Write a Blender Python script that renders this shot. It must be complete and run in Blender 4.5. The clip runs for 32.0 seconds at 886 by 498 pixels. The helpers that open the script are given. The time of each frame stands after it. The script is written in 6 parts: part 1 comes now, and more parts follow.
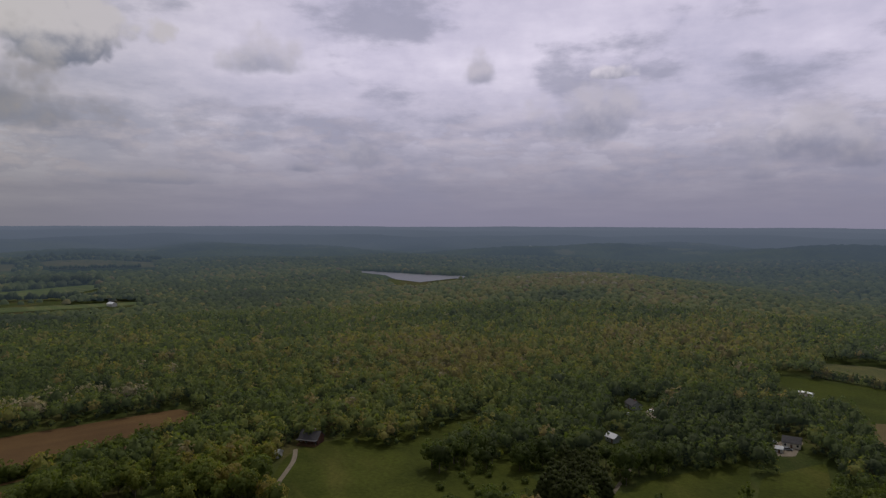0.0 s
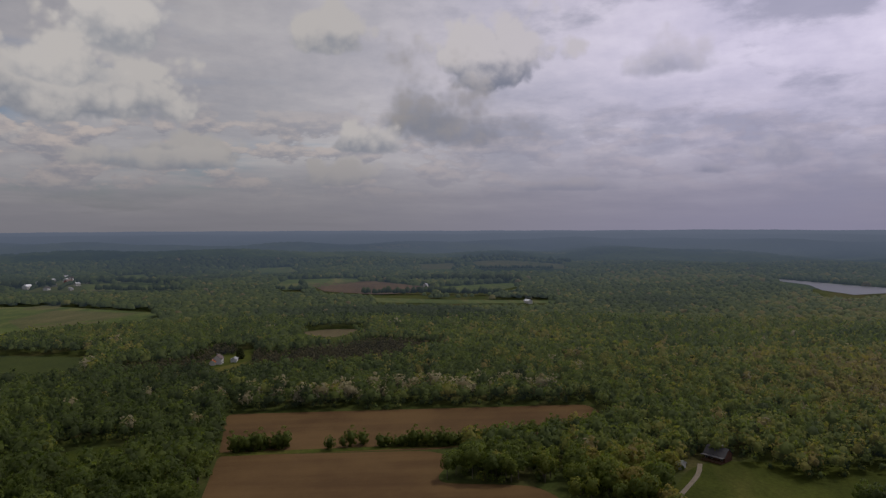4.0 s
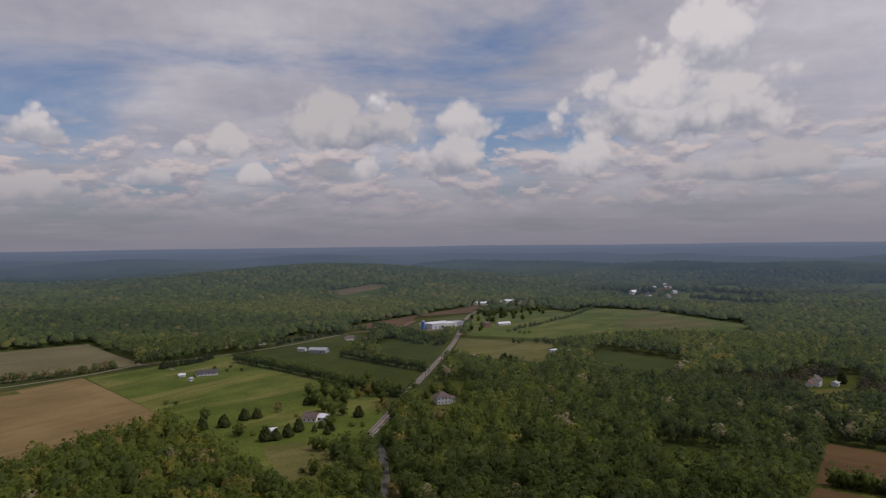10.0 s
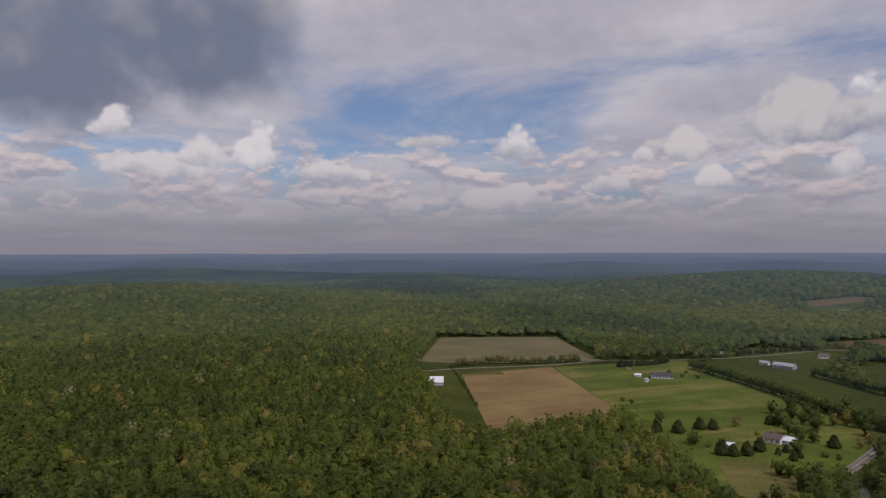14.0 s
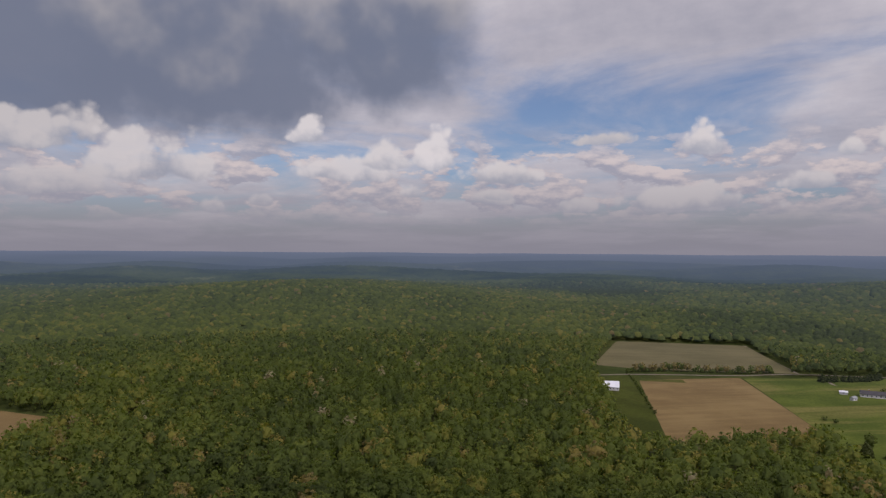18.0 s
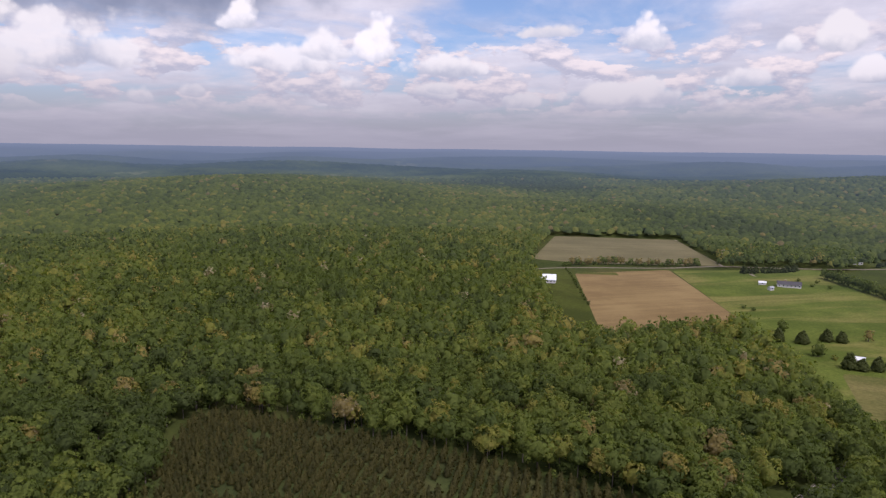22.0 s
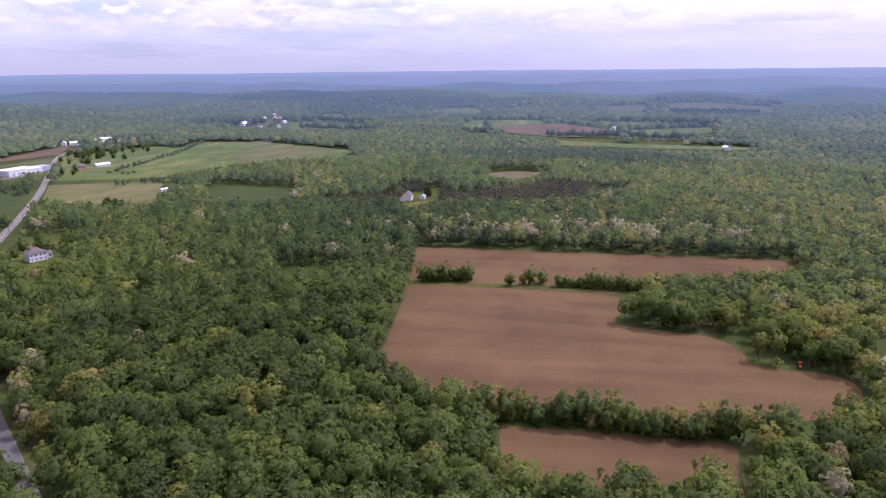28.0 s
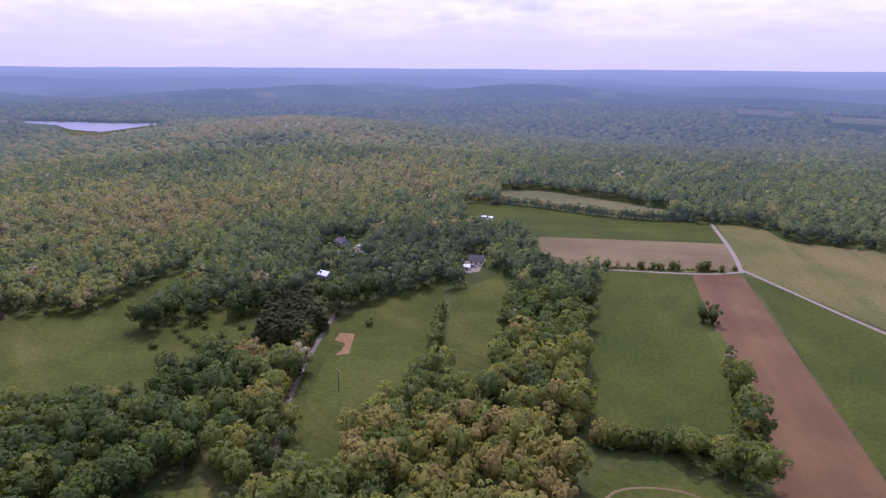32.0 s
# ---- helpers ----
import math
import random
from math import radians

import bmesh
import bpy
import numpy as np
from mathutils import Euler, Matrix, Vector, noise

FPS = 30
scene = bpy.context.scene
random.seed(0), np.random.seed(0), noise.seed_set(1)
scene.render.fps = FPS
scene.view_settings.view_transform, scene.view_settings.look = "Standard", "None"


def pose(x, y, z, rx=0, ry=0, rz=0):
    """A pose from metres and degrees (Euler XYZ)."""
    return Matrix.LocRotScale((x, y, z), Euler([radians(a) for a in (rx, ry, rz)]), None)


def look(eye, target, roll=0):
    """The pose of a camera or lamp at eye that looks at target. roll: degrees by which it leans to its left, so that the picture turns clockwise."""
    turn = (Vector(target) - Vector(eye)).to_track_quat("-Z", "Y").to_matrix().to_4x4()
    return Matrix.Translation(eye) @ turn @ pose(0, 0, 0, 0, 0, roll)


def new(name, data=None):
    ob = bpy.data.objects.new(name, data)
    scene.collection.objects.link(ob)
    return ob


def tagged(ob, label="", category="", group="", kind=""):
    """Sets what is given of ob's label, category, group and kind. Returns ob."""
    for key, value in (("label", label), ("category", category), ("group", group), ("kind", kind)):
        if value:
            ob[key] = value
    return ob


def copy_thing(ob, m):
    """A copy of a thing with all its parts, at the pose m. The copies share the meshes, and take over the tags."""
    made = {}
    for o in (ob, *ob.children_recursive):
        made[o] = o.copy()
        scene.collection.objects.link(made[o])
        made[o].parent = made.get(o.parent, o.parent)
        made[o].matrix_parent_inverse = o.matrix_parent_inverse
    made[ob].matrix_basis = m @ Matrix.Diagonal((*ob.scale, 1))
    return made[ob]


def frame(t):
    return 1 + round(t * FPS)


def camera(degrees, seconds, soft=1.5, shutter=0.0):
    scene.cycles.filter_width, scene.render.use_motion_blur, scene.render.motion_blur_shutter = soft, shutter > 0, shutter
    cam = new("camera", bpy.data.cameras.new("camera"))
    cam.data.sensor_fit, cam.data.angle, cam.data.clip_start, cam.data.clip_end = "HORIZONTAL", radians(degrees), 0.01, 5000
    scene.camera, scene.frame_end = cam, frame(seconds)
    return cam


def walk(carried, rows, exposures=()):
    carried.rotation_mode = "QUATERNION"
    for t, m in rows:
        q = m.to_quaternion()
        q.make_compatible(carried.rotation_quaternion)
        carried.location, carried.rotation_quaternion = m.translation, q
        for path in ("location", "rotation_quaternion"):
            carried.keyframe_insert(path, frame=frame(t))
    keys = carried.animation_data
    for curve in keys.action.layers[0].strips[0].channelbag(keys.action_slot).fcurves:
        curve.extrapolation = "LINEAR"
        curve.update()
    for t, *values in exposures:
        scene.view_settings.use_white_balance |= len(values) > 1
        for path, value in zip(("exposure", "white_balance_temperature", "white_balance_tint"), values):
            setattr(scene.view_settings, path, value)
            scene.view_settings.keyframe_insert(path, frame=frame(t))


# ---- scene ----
# Hovering drone, 120 m above the fields: it stays in place, pans and tilts.
EYE = Vector((0.0, 0.0, 120.0))
cam = camera(66.36, 32.0, soft=1.3)


def aim(yaw, pitch, roll):
    y, p = radians(yaw), radians(pitch)
    return look(EYE, EYE + Vector((-math.sin(y) * math.cos(p), math.cos(y) * math.cos(p), math.sin(p))), roll)


TURNS = (
    (0, 90.99, -2.12, 0.19), (0.5, 95.32, -2.07, 0.13), (1, 98.97, -2.02, 0.14), (1.5, 102.99, -1.97, 0.07), (2, 106.50, -1.93, 0.07),
    (2.5, 110.80, -1.89, -0.02), (3, 114.92, -1.84, -0.07), (3.5, 119.70, -1.82, 0.00), (5.5, 135.47, -1.44, -1.03), (6, 138.87, -1.33, -0.92),
    (6.5, 143.28, -1.22, -0.98), (7, 147.72, -1.12, -1.02), (7.5, 152.59, -0.99, -1.06), (8, 156.90, -0.87, -1.02), (8.5, 160.92, -0.77, -0.97),
    (9, 164.52, -0.66, -0.89), (9.5, 168.28, -0.55, -0.77), (10, 171.52, -0.47, -0.69), (10.5, 175.29, -0.40, -0.77), (11, 178.54, -0.35, -0.69),
    (11.5, 182.66, -0.27, -0.61), (12, 186.98, -0.18, -0.58), (12.5, 191.57, -0.11, -0.53), (13, 197.04, -0.02, -0.39), (13.5, 202.41, 0.08, -0.33),
    (14, 208.75, 0.13, -0.11), (14.5, 213.14, 0.15, 0.03), (15, 215.96, 0.17, 0.06), (15.5, 217.70, 0.19, 0.10), (17.5, 222.86, 0.13, 0.32),
    (18, 223.38, 0.10, 0.38), (18.5, 223.83, 0.09, 0.35), (19, 223.84, 0.11, 0.27), (19.5, 224.15, 0.03, 0.42), (20, 224.50, -0.07, 0.39),
    (20.1, 224.58, -1.20, 0.40), (20.2, 224.66, -2.70, 0.50), (20.3, 224.74, -4.50, 0.60), (20.4, 224.82, -6.60, 0.70), (20.5, 224.89, -7.42, 0.83),
    (21, 225.36, -7.24, 0.35), (21.5, 223.92, -7.60, 1.08), (22, 218.41, -8.64, 0.79), (22.5, 212.39, -11.69, 0.94), (23, 205.35, -12.19, 0.30),
    (23.5, 199.24, -13.57, 0.48), (24, 195.75, -14.02, 0.31), (24.5, 191.19, -14.11, -0.03), (26.5, 165.23, -14.51, -0.31), (27, 158.32, -14.66, -0.65),
    (27.5, 150.29, -14.81, -0.99), (28, 139.81, -14.95, -0.56), (28.5, 127.87, -15.25, -0.62), (29, 117.81, -15.31, -0.37), (29.5, 109.60, -15.18, 0.04),
    (30, 101.42, -15.19, 0.55), (30.5, 93.78, -15.23, 0.72), (31, 85.46, -15.19, 0.54), (31.5, 76.61, -15.16, 0.59), (32, 66.40, -15.13, 0.37),
)
walk(cam, [(t, aim(y, p, r)) for t, y, p, r in TURNS],
     exposures=[(0, -0.88, 6700, 5), (3, -0.88, 6650, 6), (6, -0.76, 6550, 10), (9, -0.60, 6450, 12), (13, -0.46, 6400, 14), (20, -0.24, 6450, 14), (20.6, -0.06, 6300, 16),
                (22.0, 0.24, 6150, 18), (23.0, 0.58, 6050, 20), (24, 0.75, 5900, 22), (28, 0.88, 5550, 31), (32, 0.74, 5350, 41)])

# ---- sky and sun ----
SUN_YAW, SUN_HIGH = 75.0, 56.0


def toward(yaw, high):
    a, e = radians(yaw), radians(high)
    return Vector((-math.sin(a) * math.cos(e), math.cos(a) * math.cos(e), math.sin(e)))


sun = new("sun", bpy.data.lights.new("sun", "SUN"))
sun.data.energy, sun.data.angle, sun.data.color = 2.4, radians(2.5), (1.0, 0.94, 0.85)
sun.matrix_world = look((0, 0, 400), Vector((0, 0, 400)) - toward(SUN_YAW, SUN_HIGH))


class Nodes:
    """A short way to write node trees."""

    def __init__(self, tree):
        self.tree = tree
        tree.nodes.clear()

    def add(self, kind):
        return self.tree.nodes.new(kind)

    def put(self, socket, value):
        if isinstance(value, (int, float, tuple)):
            socket.default_value = value
        else:
            self.tree.links.new(value, socket)

    def math(self, op, a, b=0.0, c=0.0, clamp=False):
        node = self.add("ShaderNodeMath")
        node.operation, node.use_clamp = op, clamp
        for socket, value in zip(node.inputs, (a, b, c)):
            self.put(socket, value)
        return node.outputs[0]

    def mix(self, factor, a, b, blend="MIX"):
        node = self.add("ShaderNodeMix")
        node.data_type, node.blend_type = "RGBA", blend
        self.put(node.inputs[0], factor)
        self.put(node.inputs[6], a if not isinstance(a, tuple) else (*a, 1))
        self.put(node.inputs[7], b if not isinstance(b, tuple) else (*b, 1))
        return node.outputs[2]

    def noise(self, scale, detail=4.0, vector=None, rough=0.5, distortion=0.0):
        node = self.add("ShaderNodeTexNoise")
        node.inputs["Scale"].default_value, node.inputs["Detail"].default_value = scale, detail
        node.inputs["Roughness"].default_value, node.inputs["Distortion"].default_value = rough, distortion
        if vector is not None:
            self.tree.links.new(vector, node.inputs["Vector"])
        return node.outputs["Fac"]

    def ramp(self, factor, stops):
        node = self.add("ShaderNodeValToRGB")
        self.put(node.inputs[0], factor)
        while len(node.color_ramp.elements) < len(stops):
            node.color_ramp.elements.new(0.5)
        for element, (at, colour) in zip(node.color_ramp.elements, stops):
            element.position, element.color = at, (*colour, 1)
        return node.outputs[0]

    def span(self, value, lo, hi, to_lo=0.0, to_hi=1.0, smooth=True):
        node = self.add("ShaderNodeMapRange")
        node.interpolation_type = "SMOOTHSTEP" if smooth else "LINEAR"
        for socket, v in zip(node.inputs, (value, lo, hi, to_lo, to_hi)):
            self.put(socket, v)
        return node.outputs[0]


world = bpy.data.worlds.new("sky")
scene.world = world
world.use_nodes = True
W = Nodes(world.node_tree)
sky = W.add("ShaderNodeTexSky")
sky.sky_type, sky.sun_disc = "NISHITA", False
sky.sun_elevation, sky.sun_rotation = radians(SUN_HIGH), radians(-SUN_YAW)
sky.altitude, sky.air_density, sky.dust_density = 300, 1.0, 2.0
coord = W.add("ShaderNodeTexCoord")
axis = W.add("ShaderNodeSeparateXYZ")
W.put(axis.inputs[0], coord.outputs["Generated"])
dx, dy, dz = axis.outputs
high = W.math("MULTIPLY", W.math("ARCSINE", dz), 57.2958)
# one turn of the compass, in degrees, seam behind the camera
turn_deg = W.math("MODULO", W.math("ADD", W.math("MULTIPLY", W.math("ARCTAN2", W.math("MULTIPLY", dx, -1.0), dy), 57.2958), 360.0), 360.0)
lift = W.math("ADD", W.math("MAXIMUM", dz, 0.0), 0.10)
flat = W.add("ShaderNodeCombineXYZ")
W.put(flat.inputs[0], W.math("DIVIDE", dx, lift))
W.put(flat.inputs[1], W.math("DIVIDE", dy, lift))
# thin high sheets, a row of small cumulus low down, and the large clouds one by one
sphere = W.add("ShaderNodeCombineXYZ")
W.put(sphere.inputs[0], turn_deg)
W.put(sphere.inputs[1], high)
raised = W.add("ShaderNodeCombineXYZ")
W.put(raised.inputs[0], W.math("ADD", turn_deg, -0.5))
W.put(raised.inputs[1], W.math("ADD", high, 0.8))
coarse = W.math("SUBTRACT", W.noise(0.21, 9.0, sphere.outputs[0], 0.58), 0.5)
coarse_up = W.math("SUBTRACT", W.noise(0.21, 9.0, raised.outputs[0], 0.58), 0.5)
puff = W.add("ShaderNodeTexVoronoi")
puff.feature = "SMOOTH_F1"
puff.inputs["Scale"].default_value, puff.inputs["Detail"].default_value = 0.55, 2.5
W.put(puff.inputs["Vector"], sphere.outputs[0])
billow = W.math("SUBTRACT", 0.42, puff.outputs["Distance"])
relief = W.math("ADD", W.math("MULTIPLY", W.math("SUBTRACT", coarse, coarse_up), 3.2), W.math("MULTIPLY", billow, 0.6))

blue = W.mix(1.0, sky.outputs[0], (0.096, 0.102, 0.118), "MULTIPLY")
backlit = W.span(turn_deg, 150.0, 108.0)
sheet_noise = W.noise(0.55, 9.0, flat.outputs[0], 0.58, 0.35)
more = W.math("ADD", W.math("MULTIPLY", W.span(turn_deg, 212.0, 185.0), 0.055), W.math("MULTIPLY", W.span(high, 8.0, 17.0), 0.07))
sheet = W.span(W.math("ADD", W.math("ADD", sheet_noise, more), W.math("MULTIPLY", backlit, 0.25)), 0.40, 0.60)
sheet_tone = W.math("ADD", W.noise(0.8, 7.0, flat.outputs[0], 0.6), W.math("MULTIPLY", relief, 0.06))
sheet_colour = W.ramp(sheet_tone, ((0.30, (0.45, 0.44, 0.50)), (0.5, (0.63, 0.595, 0.635)), (0.68, (0.80, 0.755, 0.77))))
sheet_colour = W.mix(W.math("MULTIPLY", backlit, W.span(high, 1.0, 14.0)), sheet_colour, W.mix(1.0, sheet_colour, (1.72, 1.70, 1.72), "MULTIPLY"))
colour = W.mix(W.math("MULTIPLY", sheet, 0.9), blue, sheet_colour)

row = W.add("ShaderNodeCombineXYZ")
W.put(row.inputs[0], W.math("MULTIPLY", turn_deg, 0.55))
W.put(row.inputs[1], W.math("MULTIPLY", high, 1.25))
# soft grey masses against the light
mass = W.math("MULTIPLY", backlit, W.span(W.noise(0.16, 7.0, row.outputs[0], 0.58), 0.50, 0.66))
colour = W.mix(W.math("MULTIPLY", mass, 0.7), colour, (0.50, 0.51, 0.60))

# low rows of small clouds
row_up = W.add("ShaderNodeCombineXYZ")
W.put(row_up.inputs[0], W.math("MULTIPLY", turn_deg, 0.55))
W.put(row_up.inputs[1], W.math("ADD", W.math("MULTIPLY", high, 1.25), 0.55))
row_a, row_b = W.noise(0.42, 7.0, row.outputs[0], 0.55), W.noise(0.42, 7.0, row_up.outputs[0], 0.55)
row_mask = W.math("MULTIPLY", W.math("MULTIPLY", W.span(row_a, 0.47, 0.53), W.math("SUBTRACT", 1.0, W.math("MULTIPLY", backlit, 0.7))), W.math("MULTIPLY", W.span(high, 1.5, 4.0), W.span(high, 11.0, 7.0)))
row_light = W.span(W.math("SUBTRACT", row_a, row_b), -0.10, 0.14)
row_colour = W.mix(row_light, (0.42, 0.42, 0.50), (0.80, 0.70, 0.68))
colour = W.mix(W.math("MULTIPLY", row_mask, 0.9), colour, row_colour)

# yaw, height of the base, half width, height, darkness of the base, brightness of the crest
CLOUDS_SOUTH = (
    (152.8, 7.7, 7.9, 6.3, 0.9, 1.0), (149.6, 12.6, 3.4, 6.3, 0.3, 1.12), (153.3, 10.4, 3.6, 3.6, 0.35, 1.05), (179.7, 7.6, 6.3, 4.6, 0.95, 0.85), (177.3, 10.6, 1.2, 2.1, 0.2, 1.2), (169.9, 8.7, 2.8, 2.6, 0.5, 1.0),
    (171.4, 5.5, 3.6, 3.3, 0.9, 0.95), (177.6, 5.3, 1.4, 2.2, 0.6, 1.0), (159.8, 5.4, 3.3, 2.9, 0.75, 1.0), (130.5, 6.1, 3.0, 2.5, 0.7, 1.05), (132.2, 3.8, 2.6, 2.1, 0.6, 0.9), (126.0, 6.9, 3.9, 7.5, 1.05, 0.55),
    (186.7, 4.7, 1.3, 1.7, 0.6, 1.0), (189.0, 7.0, 1.6, 2.5, 0.8, 0.9), (180.8, 4.9, 2.0, 2.2, 1.0, 0.6), (145.2, 5.1, 4.6, 2.1, 0.8, 0.8),
)
CLOUDS_SOUTH_EAST = (
    (202.5, 7.6, 2.2, 2.1, 0.4, 1.0), (218.0, 5.5, 2.2, 1.9, 0.6, 0.95), (218.9, 4.2, 1.2, 1.1, 0.5, 0.9), (212.4, 3.1, 1.8, 1.6, 0.6, 0.9), (204.0, 3.3, 5.0, 2.0, 0.6, 0.9), (192.3, 7.0, 0.9, 1.5, 0.4, 0.95),
    (189.1, 7.5, 1.1, 2.0, 0.4, 0.95), (186.9, 4.7, 1.4, 1.8, 0.5, 1.0),
)
CLOUDS_EAST = (
    (256.0, 10.0, 17.0, 15.6, 1.28, 0.66), (241.7, 11.0, 14.0, 16.4, 1.28, 0.66), (228.0, 13.7, 7.9, 12.2, 1.28, 0.7), (255.3, 7.2, 5.3, 3.1, 0.8, 0.85), (246.8, 5.0, 4.6, 3.9, 0.7, 0.95), (253.7, 3.9, 4.2, 2.2, 0.6, 0.9),
    (234.7, 8.7, 1.5, 1.8, 0.4, 1.05), (231.5, 5.7, 3.9, 2.0, 0.5, 1.0), (228.2, 6.6, 2.0, 2.2, 0.45, 1.0), (224.2, 6.7, 2.0, 3.2, 0.45, 1.08), (218.8, 5.5, 2.8, 2.0, 0.5, 1.0), (225.8, 4.3, 1.1, 1.2, 0.4, 1.0),
    (202.2, 7.4, 2.1, 2.4, 0.4, 1.05), (242.1, 2.8, 1.1, 1.4, 0.5, 0.95), (238.4, 3.4, 1.2, 1.3, 0.5, 0.95), (209.8, 8.6, 2.2, 1.3, 0.35, 0.85), (212.5, 3.1, 1.6, 1.4, 0.5, 0.95), (203.5, 3.1, 5.2, 2.0, 0.55, 0.95),
)
CLOUDS_EAST_LOW = (
    (212.5, 3.1, 1.6, 1.4, 0.5, 0.95), (203.5, 3.1, 5.2, 2.0, 0.55, 0.95), (219.7, 3.8, 2.1, 1.4, 0.5, 0.9), (195.1, 4.7, 1.8, 1.6, 0.5, 0.95),
)
CLOUDS_WEST = (
    (119.4, 11.0, 5.2, 6.4, 1.05, 0.9), (123.7, 6.3, 6.6, 6.0, 1.2, 0.5), (131.0, 6.2, 2.9, 2.5, 0.7, 1.0), (132.8, 3.4, 2.5, 2.1, 0.7, 0.8), (147.1, 4.5, 6.0, 1.9, 0.8, 0.85), (133.6, 14.0, 2.9, 3.9, 0.5, 1.0),
    (113.5, 2.9, 5.4, 1.2, 0.7, 0.6), (103.2, 4.1, 2.6, 1.3, 0.7, 0.6),
)
CLOUDS_SUNWARD = (
    (97.6, 4.5, 2.6, 3.3, 0.75, 0.62), (87.7, 11.1, 1.4, 3.5, 0.7, 0.65), (103.2, 4.0, 2.0, 1.4, 0.8, 0.6), (114.2, 2.9, 6.0, 1.1, 0.7, 0.6), (78.0, 6.4, 5.6, 5.0, 0.85, 0.70), (61.9, 4.4, 6.4, 5.0, 0.9, 0.71),
    (66.0, 3.2, 1.8, 1.7, 0.8, 0.6), (59.0, 4.0, 2.2, 2.0, 1.0, 0.6), (77.1, 11.6, 1.8, 1.4, 0.5, 0.92), (105.6, 11.6, 4.0, 3.4, 0.5, 0.7),
)
warped = W.add("ShaderNodeVectorMath")
warped.operation = "ADD"
W.put(warped.inputs[0], sphere.outputs[0])
stir = W.add("ShaderNodeCombineXYZ")
W.put(stir.inputs[0], W.math("MULTIPLY", coarse, 1.8))
W.put(stir.inputs[1], W.math("MULTIPLY", coarse_up, 1.4))
W.put(warped.inputs[1], stir.outputs[0])
# cauliflower heads, each with smaller ones on it
heads = 0.70
for scale, share in ((0.26, 1.0), (0.62, 0.5), (1.5, 0.25)):
    lumps = W.add("ShaderNodeTexVoronoi")
    lumps.feature, lumps.voronoi_dimensions = "SMOOTH_F1", "2D"
    lumps.inputs["Scale"].default_value, lumps.inputs["Smoothness"].default_value = scale, 0.35
    W.put(lumps.inputs["Vector"], warped.outputs[0])
    heads = W.math("SUBTRACT", heads, W.math("MULTIPLY", lumps.outputs["Distance"], share))
broad = W.math("SUBTRACT", W.noise(0.17, 3.5, sphere.outputs[0], 0.5), 0.5)
edge = W.math("ADD", W.math("MULTIPLY", heads, 0.8), W.math("MULTIPLY", coarse, 0.9))
form = W.math("ADD", W.math("MULTIPLY", heads, 0.55), W.math("MULTIPLY", W.math("SUBTRACT", coarse, coarse_up), 1.1))
broad_form = W.math("ADD", W.math("MULTIPLY", broad, 0.75), W.math("ADD", W.math("MULTIPLY", coarse, 0.35), W.math("MULTIPLY", heads, 0.15)))
for yaw, base, half, tall, dark, crest in CLOUDS_EAST + CLOUDS_EAST_LOW + CLOUDS_SOUTH_EAST + CLOUDS_SOUTH + CLOUDS_WEST + CLOUDS_SUNWARD:
    deck, soft = dark > 1.25, crest < 0.72
    glare = 1.0 + 0.5 * min(1.0, max(0.0, (132 - yaw) / 25))
    half, tall = half * 1.06, tall * 1.08
    across = W.math("DIVIDE", W.math("SUBTRACT", turn_deg, yaw), half)
    up = W.math("DIVIDE", W.math("SUBTRACT", high, base + (2.6 if deck else 0.0)), tall)
    if deck:
        rise = W.math("MAXIMUM", up, W.math("MULTIPLY", up, -tall / 5.5))
    else:
        belt = W.math("DIVIDE", W.math("SUBTRACT", up, 0.26), 0.74)
        rise = W.math("MAXIMUM", belt, W.math("MULTIPLY", belt, -3.2))
    reach = W.math("SQRT", W.math("ADD", W.math("MULTIPLY", across, across), W.math("MULTIPLY", rise, rise)))
    q = W.math("ADD", W.math("SUBTRACT", 1.0, reach), broad_form if deck else edge)
    mask = W.span(q, -0.12, 0.55 if deck else 0.75 if soft else 0.26)
    light = W.span(W.math("ADD", up, W.math("MULTIPLY", broad, 1.6) if deck else form), 0.02, 0.85) if deck or soft else W.span(W.math("ADD", up, form), -0.12, 0.58)
    lift_by = 0.05 if deck else 0.12
    low_tone = (0.43 + lift_by - 0.22 * dark, 0.44 + lift_by - 0.205 * dark, 0.505 + lift_by - 0.19 * dark)
    top_tone = (0.80 * crest * glare, 0.755 * crest * glare, 0.755 * crest * glare)
    # low clouds stand farther off, in thicker air
    depth = 0.95 if base > 7 else 0.72 + 0.033 * base
    colour = W.mix(W.math("MULTIPLY", mask, depth * (0.75 if soft and not deck else 1.0)), colour, W.mix(light, low_tone, top_tone))
# the air thickens towards the horizon
air = W.mix(W.span(turn_deg, 150.0, 95.0), (0.31, 0.30, 0.35), (0.40, 0.388, 0.465))
sky_colour = W.mix(W.span(high, -1.0, 8.0), air, colour)
sky_colour = W.mix(W.span(turn_deg, 140.0, 95.0), sky_colour, W.mix(1.0, sky_colour, (1.02, 1.0, 1.2), "MULTIPLY"))
# the unseen sky overhead is made brighter, as added fill light
sky_colour = W.mix(W.span(high, 24.0, 62.0), sky_colour, W.mix(1.0, sky_colour, (1.3, 1.29, 1.28), "MULTIPLY"))
shade = W.add("ShaderNodeBackground")
W.put(shade.inputs[0], sky_colour)
shade.inputs[1].default_value = 1.04
W.put(W.add("ShaderNodeOutputWorld").inputs[0], shade.outputs[0])


# ---- materials ----


